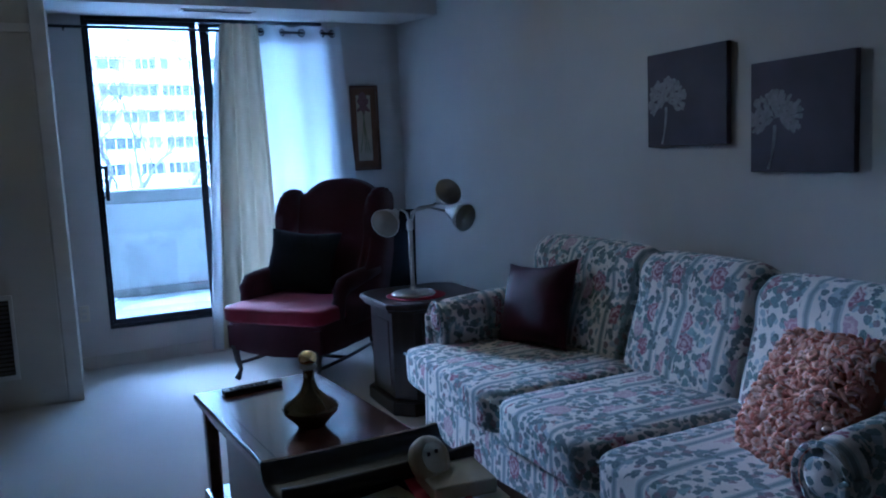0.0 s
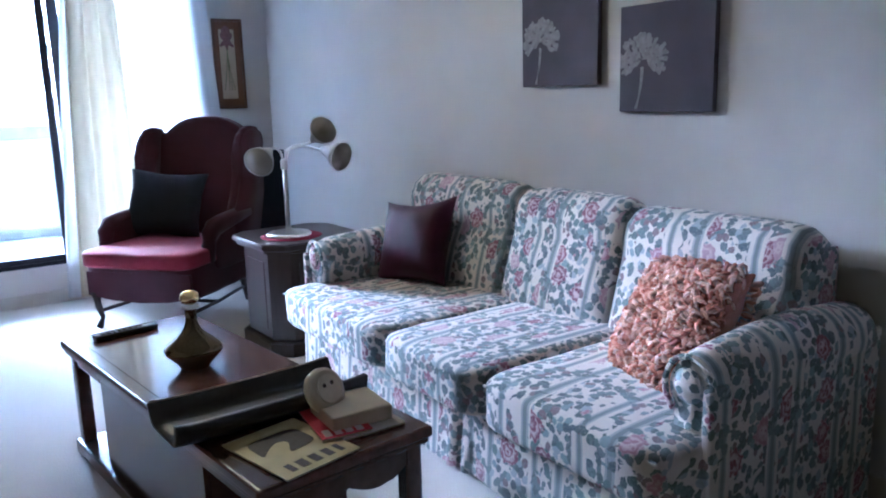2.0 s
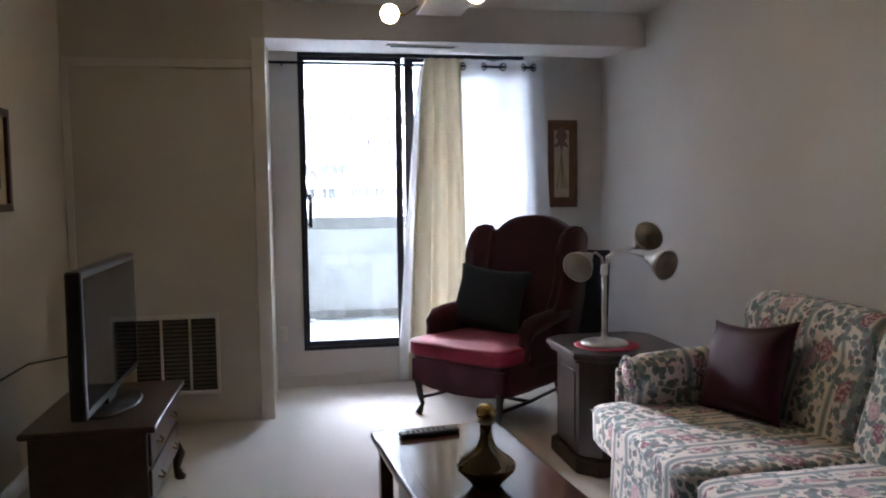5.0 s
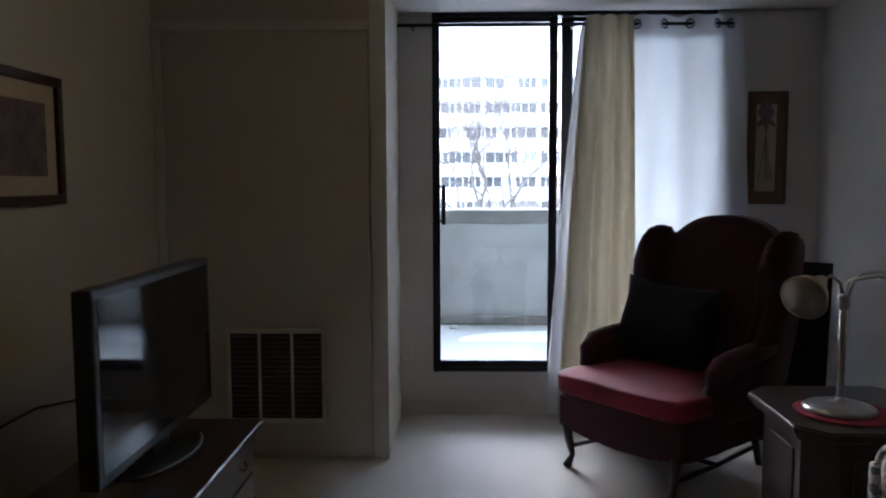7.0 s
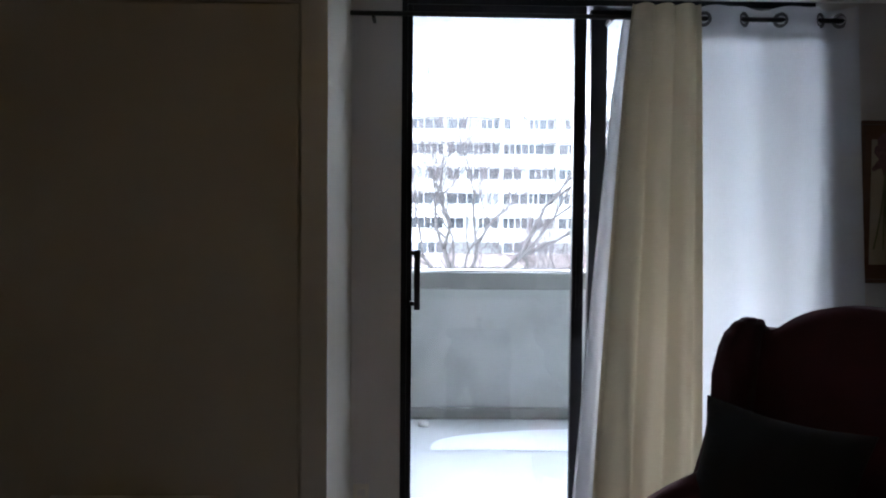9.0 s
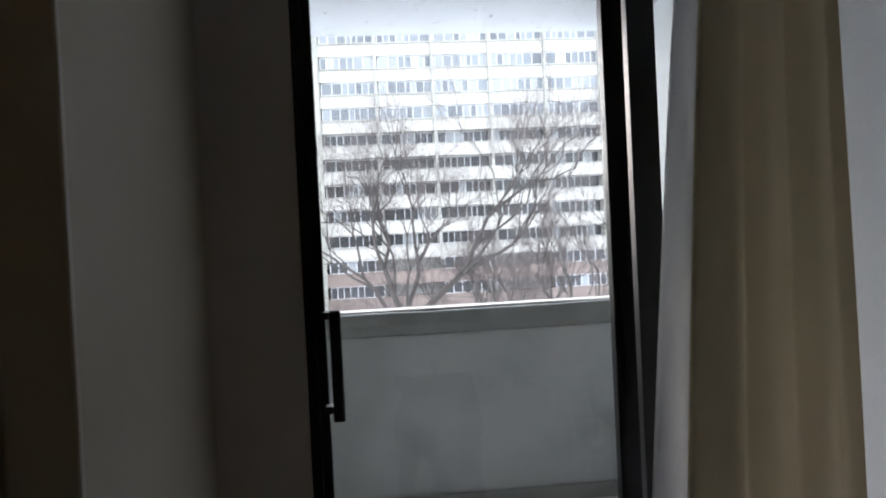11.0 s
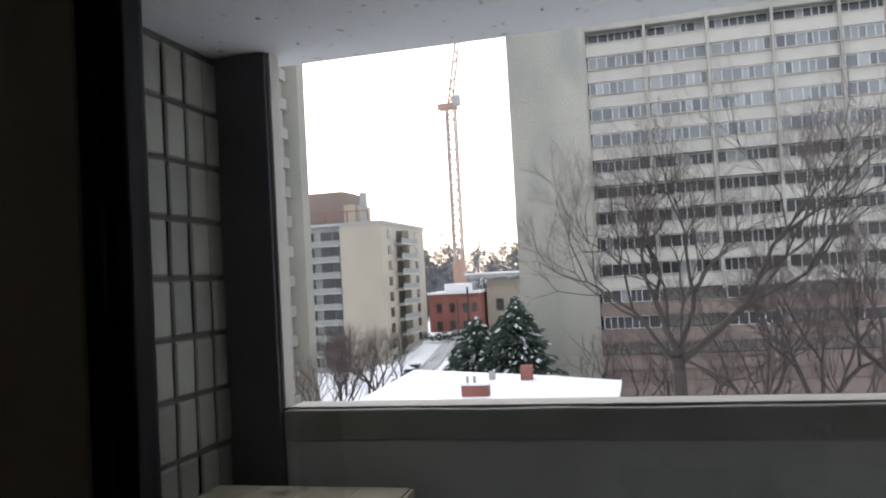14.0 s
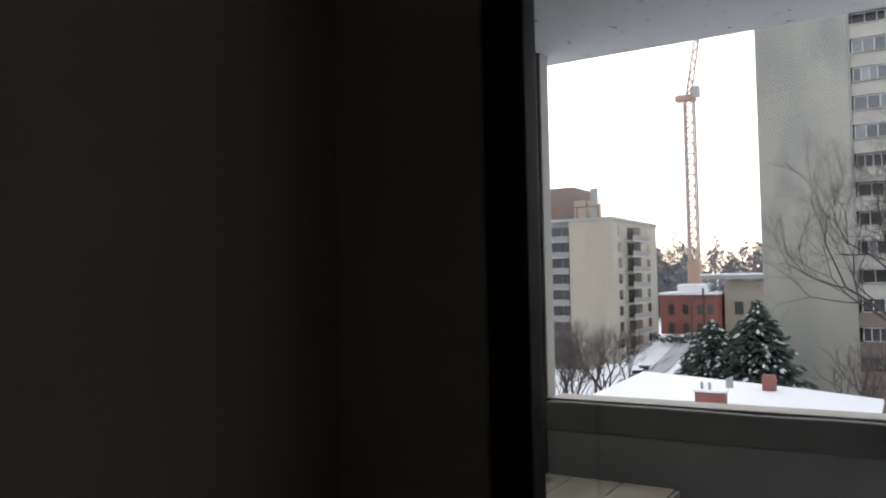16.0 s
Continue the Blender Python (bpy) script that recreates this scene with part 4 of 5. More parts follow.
part("pole", cyl((0, 0, 0.03), (0, 0, 0.38), 0.0115, n=16), "steel", lp, smooth=True)
part("collar", lathe([(0.012, 0.34), (0.018, 0.345), (0.018, 0.385), (0.012, 0.395)], 20), "steel", lp, smooth=True)
for path, aim in (
    ([(0, 0, 0.37), (-0.015, 0, 0.43), (-0.05, -0.01, 0.455), (-0.09, -0.02, 0.435)], (-0.64, -0.60, -0.30)),
    ([(0.006, 0.01, 0.37), (0.02, 0.02, 0.43), (0.07, 0.03, 0.455), (0.16, 0.05, 0.46), (0.20, 0.06, 0.48)], (0.05, -0.82, 0.38)),
    ([(0.006, -0.006, 0.37), (0.03, 0, 0.44), (0.10, -0.02, 0.455), (0.205, -0.05, 0.425)], (0.30, -0.88, -0.22)),
):
    arm = part("gooseneck", tube(path, 0.006, 8), "steel", lp, smooth=True)
    d = Vector(aim).normalized()
    tm = Matrix.Translation(Vector(path[-1])) @ d.to_track_quat("Z", "Y").to_matrix().to_4x4()
    part("shade", lathe([(0.016, -0.02), (0.024, 0.0), (0.032, 0.03), (0.060, 0.080), (0.076, 0.125), (0.073, 0.125), (0.055, 0.076), (0.026, 0.03)], 28, m=tm), "steel", arm, "flared metal shade", smooth=True)
    part("lining", lathe([(0.022, 0.028), (0.053, 0.077), (0.0715, 0.1245)], 28, m=tm), "shadelining", arm, "matt cream lining of the shade", smooth=True)
    part("bulb", lathe([(0.010, 0.03), (0.024, 0.055), (0.028, 0.075), (0.018, 0.095), (0.001, 0.10)], 18, m=tm), "whiteink", arm, "unlit white bulb", smooth=True)

board = tagged(part("leaning_board", cube((-0.16, -0.012, 0), (0.16, 0.012, 0.95), 0.008, m=pose(2.62, 4.98, 0.0, -7, 0, -35)), "navy"), "dark slate-blue board leaning in the corner behind the end table", "board")

# ---- wing chair ----
WC = pose(1.925, 4.665, 0, 0, 0, -51)
ch = thing("wing_chair", "burgundy velvet wing chair with crimson seat and cabriole legs", "armchair", WC @ Matrix.Diagonal((0.925, 1, 1, 1)))
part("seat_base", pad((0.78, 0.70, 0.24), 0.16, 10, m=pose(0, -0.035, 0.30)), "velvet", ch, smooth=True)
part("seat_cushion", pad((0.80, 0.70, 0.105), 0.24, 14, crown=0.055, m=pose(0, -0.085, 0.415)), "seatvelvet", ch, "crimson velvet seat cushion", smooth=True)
bm = bmesh.new()
wid, hgt = 24, 20
for side in (0, 1):
    grid = []
    for j in range(hgt + 1):
        v = j / hgt
        row = []
        for i in range(wid + 1):
            u = -1 + 2 * i / wid
            topz = 1.085 + 0.105 * max(0.0, 1 - (abs(u) / 0.80) ** 2.4)
            z = 0.38 + (topz - 0.38) * v
            x = u * (0.335 + 0.035 * v)
            y = 0.27 + 0.13 * v + (0.11 if side else 0.0) - 0.03 * math.sin(math.pi * v) * (1 - u * u) * (0 if side else 1)
            row.append(bm.verts.new((x, y, z)))
        grid.append(row)
    for a, b in zip(grid, grid[1:]):
        for i in range(wid):
            bm.faces.new((a[i], a[i + 1], b[i + 1], b[i]))
    if side:
        rim_b = [r[0] for r in grid] + grid[-1][1:] + [r[-1] for r in grid[-2::-1]]
        for (p, q), (r, s) in zip(zip(rim_a, rim_a[1:]), zip(rim_b, rim_b[1:])):
            bm.faces.new((p, q, s, r))
    else:
        rim_a = [r[0] for r in grid] + grid[-1][1:] + [r[-1] for r in grid[-2::-1]]
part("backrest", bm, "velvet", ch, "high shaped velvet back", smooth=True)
for s in (-1, 1):
    ol = [(0.36, 0.40), (0.44, 0.70), (0.50, 1.05), (0.47, 1.105), (0.41, 1.128), (0.33, 1.128), (0.26, 1.10), (0.215, 1.045), (0.198, 0.95), (0.195, 0.84), (0.18, 0.73), (0.13, 0.64), (0.05, 0.60), (0.05, 0.40)]
    bm = prism(ol, "x", s * 0.335, s * 0.415)
    bmesh.ops.bevel(bm, geom=bm.edges[:], offset=0.022, segments=3, affect="EDGES")
    part("wing", bm, "velvet", ch, smooth=True)
    part("arm_panel", pad((0.085, 0.46, 0.28), 0.35, 8, m=pose(s * 0.365, 0.07, 0.45)), "velvet", ch, smooth=True)
    bm = tube([(s * 0.375, 0.26, 0.605), (s * 0.38, 0.08, 0.59), (s * 0.382, -0.05, 0.578), (s * 0.384, -0.13, 0.565), (s * 0.382, -0.17, 0.53), (s * 0.376, -0.182, 0.47), (s * 0.37, -0.185, 0.38)], [0.046, 0.05, 0.054, 0.056, 0.052, 0.044, 0.040], 16)
    part("arm_roll", bm, "velvet", ch, "rolled arm", smooth=True)
    part("front_leg", tube([(s * 0.30, -0.33, 0.25), (s * 0.335, -0.365, 0.20), (s * 0.325, -0.365, 0.13), (s * 0.31, -0.355, 0.06), (s * 0.318, -0.372, 0.018), (s * 0.322, -0.382, 0.001)], [0.035, 0.032, 0.021, 0.014, 0.02, 0.022], 10), "walnut", ch, "carved cabriole leg", smooth=True)
    part("back_leg", tube([(s * 0.27, 0.30, 0.26), (s * 0.27, 0.33, 0.12), (s * 0.27, 0.37, 0.001)], [0.024, 0.02, 0.017], 8), "walnut", ch, smooth=True)
    part("side_stretcher", tube([(s * 0.315, -0.35, 0.10), (s * 0.29, 0.0, 0.09), (s * 0.27, 0.34, 0.10)], 0.011, 8), "walnut", ch, smooth=True)
part("cross_stretcher", tube([(-0.29, -0.02, 0.092), (0, -0.02, 0.088), (0.29, -0.02, 0.092)], 0.011, 8), "walnut", ch, smooth=True)
part("front_skirt", prism([(-0.37, 0.34), (0.37, 0.34), (0.37, 0.20), (0.2, 0.175), (0, 0.165), (-0.2, 0.175), (-0.37, 0.20)], "y", -0.385, -0.362), "velvet", ch)
tagged(part("throw_pillow", pad((0.52, 0.42, 0.16), 0.3, 16, 0.7, m=WC @ pose(-0.125, 0.115, 0.665, 72, 4, 4)), "navy", smooth=True), "dark navy square throw pillow leaning on the chair back", "pillow")

# ---- pictures ----


def canvas_picture(y0, y1, z0, z1, seed, label):
    pc = thing("canvas_picture", label, "picture", group="flower canvases above the sofa")
    part("canvas", cube((XR - 0.027, y0, z0), (XR - 0.001, y1, z1), 0.003), "canvas", pc)
    rnd = random.Random(seed)
    h = z1 - z0
    cy, cz = y1 - 0.27 * (y1 - y0), z0 + 0.50 * h
    xs = XR - 0.0285
    bm = bmesh.new()
    for k in range(170):
        a = rnd.uniform(-0.75, math.pi + 0.75)
        r = (rnd.random() ** 0.5) * 0.25 * h
        c = Vector((xs - 0.0005 * rnd.random(), min(y1 - 0.008, cy - math.cos(a) * r * 1.1), cz + math.sin(a) * r * 0.85))
        w, ln = rnd.uniform(0.004, 0.009), rnd.uniform(0.010, 0.020)
        di = Vector((0, -math.cos(a), math.sin(a) + 0.15)).normalized()
        sd = Vector((0, di.z, -di.y))
        pts = [c - di * ln, c - di * ln * 0.2 + sd * w, c + di * ln * 0.7 + sd * w * 1.2, c + di * ln, c + di * ln * 0.7 - sd * w * 1.2, c - di * ln * 0.2 - sd * w]
        bm.faces.new([bm.verts.new((p.x, min(p.y, y1 - 0.003), p.z)) for p in pts])
    for off, bend in ((0.0, 0.035), (0.008, 0.02)):
        strip = [(cy + off + bend * v * v, cz - 0.03 - v * (cz - z0 - 0.04)) for v in [q / 8 for q in range(9)]]
        la = [bm.verts.new((xs, min(y + 0.004, y1 - 0.003), z)) for y, z in strip]
        lb = [bm.verts.new((xs, min(y - 0.004, y1 - 0.003), z)) for y, z in strip]
        for i in range(8):
            bm.faces.new((la[i], la[i + 1], lb[i + 1], lb[i]))
    part("flower", bm, "silverink", pc, "pale silvery agapanthus bloom")


canvas_picture(2.150, 2.600, 1.307, 1.695, 2, "square dark plum canvas with a silvery flower head")
canvas_picture(1.610, 2.032, 1.200, 1.592, 7, "square dark plum-brown canvas with a silvery flower head")

fp = thing("framed_print", "narrow framed botanical print of a red flower", "picture")
for a, b in (((2.545, 1.228), (2.765, 1.244)), ((2.545, 1.842), (2.765, 1.858)), ((2.545, 1.244), (2.561, 1.842)), ((2.749, 1.244), (2.765, 1.842))):
    part("frame_bar", cube((a[0], YW - 0.026, a[1]), (b[0], YW - 0.001, b[1]), 0.004), "picwood", fp)
part("mat_board", cube((2.561, YW - 0.012, 1.244), (2.749, YW - 0.002, 1.842)), "matbrown", fp, "wide brown mat board")
part("print", cube((2.592, YW - 0.0145, 1.300), (2.704, YW - 0.0122, 1.786)), "mount", fp, "cream paper with a printed iris")
bm = bmesh.new()
for cx, cz, w, h, tilt in ((0.0, 0.055, 0.022, 0.045, 0.0), (-0.018, 0.028, 0.013, 0.030, 0.5), (0.020, 0.026, 0.013, 0.032, -0.5), (-0.022, -0.012, 0.012, 0.028, -0.9), (0.024, -0.012, 0.012, 0.030, 0.9), (0.0, -0.016, 0.012, 0.034, 0.1)):
    pts = []
    for q in range(12):
        a = q * math.tau / 12
        px, pz = 1.35 * w * math.cos(a) * (1 + 0.25 * math.sin(3 * a)), 1.3 * h * math.sin(a)
        pts.append((2.644 + cx + px * math.cos(tilt) - pz * math.sin(tilt), YW - 0.0152 - 0.0001 * len(bm.faces), 1.70 + cz + px * math.sin(tilt) + pz * math.cos(tilt)))
    bm.faces.new([bm.verts.new(p) for p in pts])
part("flower", bm, "petal", fp)
for dx, bend in ((0, 0.0), (-0.01, -0.028), (0.01, 0.03), (0.005, 0.014)):
    part("stem", tube([(2.646 + dx * v + bend * v * v, YW - 0.0146, 1.66 - 0.30 * v) for v in [q / 6 for q in range(7)]], 0.0035, 4), "stalk", fp)

fr = thing("framed_picture", "dark framed picture with cream mount on the cream wall", "picture")
Y0, Y1, Z0, Z1 = 3.27, 3.865, 1.285, 1.74
for a, b in (((Y0, Z0), (Y1, Z0 + 0.035)), ((Y0, Z1 - 0.035), (Y1, Z1)), ((Y0, Z0 + 0.035), (Y0 + 0.035, Z1 - 0.035)), ((Y1 - 0.035, Z0 + 0.035), (Y1, Z1 - 0.035))):
    part("frame_bar", cube((XL + 0.001, a[0], a[1]), (XL + 0.026, b[0], b[1]), 0.005), mat("oxblood_frame", (0.045, 0.015, 0.012), 0.35, 0.3, 8, 60, 0.1), fr)
part("mount", cube((XL + 0.002, Y0 + 0.035, Z0 + 0.035), (XL + 0.010, Y1 - 0.035, Z1 - 0.035)), "mount", fr)
part("print", cube((XL + 0.010, Y0 + 0.10, Z0 + 0.10), (XL + 0.012, Y1 - 0.10, Z1 - 0.10)), mat("dim_print", (0.12, 0.08, 0.075), 0.6, 0.6, 14, 60, 0), fr, "dim reddish print")

# ---- television and stand ----
st = thing("tv_stand", "dark mahogany television stand with drawers and cabriole feet", "cabinet", pose(-0.05, 3.50, 0))
part("top", cube((-0.245, -0.385, 0.447), (0.245, 0.385, 0.472), 0.010, 3), "standwood", st)
part("carcass", cube((-0.22, -0.355, 0.14), (0.205, 0.355, 0.447), 0.006), "standwood", st)
for z0, z1 in ((0.155, 0.285), (0.30, 0.43)):
    dr = part("drawer", cube((0.205, -0.335, z0), (0.217, 0.335, z1), 0.005), "standwood", st)
    for y in (-0.18, 0.18):
        part("pull", tube([(0.217, y - 0.035, (z0 + z1) / 2), (0.234, y - 0.02, (z0 + z1) / 2 - 0.012), (0.234, y + 0.02, (z0 + z1) / 2 - 0.012), (0.217, y + 0.035, (z0 + z1) / 2)], 0.004, 6), "brass", dr, "brass drawer pull")
for x in (-0.19, 0.19):
    for y in (-0.33, 0.33):
        s, q = (1 if x > 0 else -1), (1 if y > 0 else -1)
        part("foot", tube([(x, y, 0.17), (x + 0.022 * s, y + 0.02 * q, 0.12), (x + 0.012 * s, y + 0.01 * q, 0.06), (x + 0.018 * s, y + 0.02 * q, 0.02), (x + 0.03 * s, y + 0.03 * q, 0.001)], [0.034, 0.030, 0.017, 0.022, 0.024], 10), "standwood", st, "cabriole foot", smooth=True)
tv = thing("television", "black flat-screen television switched off on its pedestal", "television", pose(-0.055, 3.505, 0.472))
part("bezel", cube((-0.030, -0.465, 0.055), (0.028, 0.465, 0.605), 0.012, 3), "black", tv)
part("screen", cube((0.026, -0.435, 0.09), (0.030, 0.435, 0.578), 0.001), "screen", tv, "dark glossy screen")
part("rear_bulge", cube((-0.075, -0.30, 0.10), (-0.028, 0.30, 0.50), 0.03, 3), "black", tv)
part("neck", cube((-0.02, -0.07, 0.008), (0.012, 0.07, 0.07), 0.006), "black", tv)
part("pedestal", lathe([(0.16, 0), (0.165, 0.004), (0.155, 0.012), (0.05, 0.018)], 40, m=Matrix.Diagonal((0.75, 1.5, 1, 1))), "black", tv, "oval glossy pedestal", smooth=True)
tagged(part("television_cable", tube([(-0.12, 3.35, 0.72), (-0.25, 3.15, 0.73), (-0.38, 2.95, 0.66), (-0.48, 2.75, 0.50), (-0.52, 2.6, 0.02)], 0.004, 6), "black", smooth=True), "thin black cable sagging from the television to the wall", "cable")


# ---- balcony ----
BX0, BX1, BY = -0.375, 2.33, 7.70
setting("floor_balcony", (BX0 - 0.3, YW + 0.142, -0.10), (BX1 + 0.3, BY + 0.16, 0.12), "deck", "grey concrete balcony floor, damp and patchy")
setting("ceiling_balcony", (BX0 - 0.3, YW + 0.14, 2.543), (BX1 + 0.3, BY + 0.20, 2.75), "slab", "white painted balcony soffit with peeling dark flecks")
setting("wall_balcony_left", (BX0 - 0.3, YW + 0.142, 0.12), (BX0 - 0.012, BY, 2.543), "mortar", "balcony side wall of stacked glazed blocks with dark joints")
setting("wall_balcony_right", (BX1, YW + 0.14, 0.12), (BX1 + 0.3, BY + 0.16, 2.543), "balcony", "grey painted balcony side wall")
setting("wall_outer", (BX0 - 0.3, YW + 0.01, ZC + 0.004), (BX1 + 0.3, YW + 0.138, 2.75), "balcony", "grey building wall above the balcony door")
parapet = thing("parapet", "grey painted concrete balcony parapet with damp cap band", "parapet", kind="structure")
part("panel", cube((-0.15, BY, 0.12), (BX1 - 0.002, BY + 0.14, 1.0), 0.006), "balcony", parapet)
bm = cube((-0.15, BY - 0.012, 1.0), (BX1 - 0.002, BY + 0.16, 1.117), 0.010, 2)
bmesh.ops.subdivide_edges(bm, edges=[e for e in bm.edges if e.calc_length() > 1], cuts=24)
for v in bm.verts:
    v.co.z += 0.006 * noise.noise(v.co * 2.5)
part("cap", bm, "capstone", parapet, "damp darker cap of the parapet")
part("cap_snow", cube((-0.14, BY + 0.02, 1.119), (BX1 - 0.05, BY + 0.15, 1.127), 0.004), "pale", parapet, "pale weathered top edge")
part("kerb", cube((-0.15, BY - 0.05, 0.12), (BX1 - 0.002, BY, 0.20), 0.02), "capstone", parapet, "rough damp kerb at the foot")
# Dark paint also holds the front's shade; pale strips stand for lit reveals.
dv = thing("balcony_post", "dark painted post at the parapet's end, shade put into its colour", "post", kind="structure")
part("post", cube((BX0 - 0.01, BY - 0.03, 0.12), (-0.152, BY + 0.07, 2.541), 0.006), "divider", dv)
part("edge_trim", cube((-0.150, BY - 0.01, 1.127), (-0.136, BY + 0.07, 2.541), 0.004), "pale", dv, "pale strip that paints the lit reveal of the opening")
part("right_edge_trim", cube((2.235, BY, 1.127), (2.30, BY + 0.16, 2.541), 0.004), "pale", dv, "pale strip that paints the lit reveal of the opening")
# ice and snow on the balcony floor
bm = bmesh.new()
ring = []
for k in range(40):
    a = k * math.tau / 40
    ring.append(bm.verts.new((1.75 + 0.85 * math.cos(a), 6.98 + 0.42 * max(0.0, math.sin(a)) ** 0.8 + 0.02 * min(0.0, math.sin(a)) + 0.01 * math.sin(5 * a), 0.1225)))
cen = bm.verts.new((1.75, 7.12, 0.130))
for k in range(40):
    bm.faces.new((ring[k], ring[(k + 1) % 40], cen))
tagged(part("snow_patch", bm, "snow", smooth=True), "thin patch of snow lying on the balcony floor", "snow", kind="stuff")
tagged(part("drain_cap", lathe([(0.035, 0), (0.035, 0.02), (0.02, 0.032), (0.001, 0.034)], 20, m=Matrix.Translation((0.86, 7.50, 0.12))), "whiteink", smooth=True), "small white round drain cap on the balcony floor", "drain cap")
bt_ = thing("balcony_table", "weathered pale wooden table standing on the balcony", "table")
for k in range(4):
    part("board", cube((BX0 + 0.01 + k * 0.192, 6.80, 0.838), (BX0 + 0.198 + k * 0.192, 7.56, 0.862), 0.004), "weathered", bt_)
part("edge_band", cube((BX0 + 0.02, 6.79, 0.79), (BX0 + 0.775, 6.80, 0.858), 0.003), "weathered", bt_)
part("edge_band", cube((BX0 + 0.778, 6.80, 0.79), (BX0 + 0.79, 7.56, 0.858), 0.003), "weathered", bt_)
for x in (BX0 + 0.03, BX0 + 0.72):
    for y in (6.83, 7.49):
        part("leg", cube((x, y, 0.12), (x + 0.045, y + 0.045, 0.838), 0.004), "weathered", bt_)
bm = bmesh.new()
rnd = random.Random(12)
for k in range(26):
    c = Vector((0.05 + rnd.gauss(0, 0.05), 7.05 + rnd.gauss(0, 0.025), 0.866 + rnd.random() * 0.012))
    a = rnd.uniform(0, 6.28)
    d, s = Vector((math.cos(a), math.sin(a), rnd.uniform(-0.1, 0.3))) * rnd.uniform(0.012, 0.03), Vector((-math.sin(a), math.cos(a), 0.1)) * 0.007
    bm.faces.new([bm.verts.new(p) for p in (c - d, c + s, c + d, c - s)])
tube([(0.02, 7.03, 0.866), (0.10, 7.06, 0.868), (0.17, 7.055, 0.868)], 0.004, 5, bm)
tagged(part("dead_leaves", bm, "bark"), "dark dead leaves and twig on the balcony table", "leaves", kind="stuff")

# ---- outdoors ----
ZG = -14.0
setting("ground", (-2500, 8.5, ZG - 1), (2500, 4500, ZG), "snow", "snow-covered ground")
setting("ground_near", (-2500, -600, ZG - 1), (2500, 8.5, ZG), "snow", "snow-covered ground")
road = tagged(part("road", prism([(-27, 60), (-23, 62), (-44, 200), (-52, 200)], "z", ZG, ZG + 0.04), "asphalt"), "wet asphalt street with snowy edges", "road", kind="structure")
own = thing("apartment_building", "grey concrete apartment building that holds the balcony", "building", kind="structure")
part("wall", cube((-26, -12, ZG), (BX0 - 0.31, YW + 0.13, 20)), "grey", own)
part("wall", cube((XR + 0.16, -12, ZG), (30, YW + 0.13, 20)), "grey", own)
part("wall", cube((BX0 - 0.31, -12, 2.78), (XR + 0.16, YW + 0.13, 20)), "grey", own)
part("wall", cube((BX0 - 0.31, -12, ZG), (XR + 0.16, YW + 0.13, -0.2)), "grey", own)

# big slab block opposite
FY, FL, BAY, NB = 85.0, 2.67, 6.02, 9
X0 = -3.05
big = thing("apartment_slab", "long precast concrete apartment slab with banded windows", "building")
part("end_wall", cube((-11.2, FY - 0.6, ZG), (X0 - 0.15, FY + 16, 33)), "concrete_end", big, "blank ribbed concrete end bay")
for k in range(17):
    part("panel_joint", cube((-11.2, FY - 0.615, 11.35 + FL * (k - 9) - 0.03), (X0 - 0.15, FY - 0.60, 11.35 + FL * (k - 9) + 0.03)), "concrete", big)
part("core", cube((X0 - 0.15, FY + 1.9, ZG), (X0 + BAY * NB, FY + 16, 33)), "grey", big)
part("roof", cube((-11.4, FY - 0.8, 33.0), (X0 + BAY * NB + 0.2, FY + 16.2, 33.8)), "concrete", big)
ZB = 11.35
rnd = random.Random(21)


def window_mesh(pattern):
    bm = bmesh.new()
    w = BAY - 0.42
    cube((0, -0.06, 0), (w, 0.06, 0.08), bm=bm)
    cube((0, -0.06, 1.22), (w, 0.06, 1.30), bm=bm)
    for f in pattern:
        cube((f * w - 0.045, -0.06, 0.08), (f * w + 0.045, 0.06, 1.22), bm=bm)
    me = bpy.data.meshes.new("window_frame")
    bm.to_mesh(me)
    bm.free()
    me.materials.append(M["winframe"])
    return me


def pane_mesh(a, b, kind_of):
    w = BAY - 0.42
    bm = cube((a * w + 0.03, -0.01, 0.08), (b * w - 0.03, 0.02, 1.22))
    me = bpy.data.meshes.new("pane")
    bm.to_mesh(me)
    bm.free()
    me.materials.append(M[kind_of])
    return me


cuts = [(0.004, 0.12, 0.24, 0.36, 0.5, 0.62, 0.8, 0.996), (0.004, 0.2, 0.38, 0.5, 0.64, 0.76, 0.88, 0.996), (0.004, 0.16, 0.33, 0.5, 0.6, 0.7, 0.85, 0.996)]
frames_ = [window_mesh(c) for c in cuts]
panes_ = [[[pane_mesh(a, b, d) for a, b in zip(c, c[1:])] for c in cuts] for d in ("farglass", "darkglass", "blindglass")]
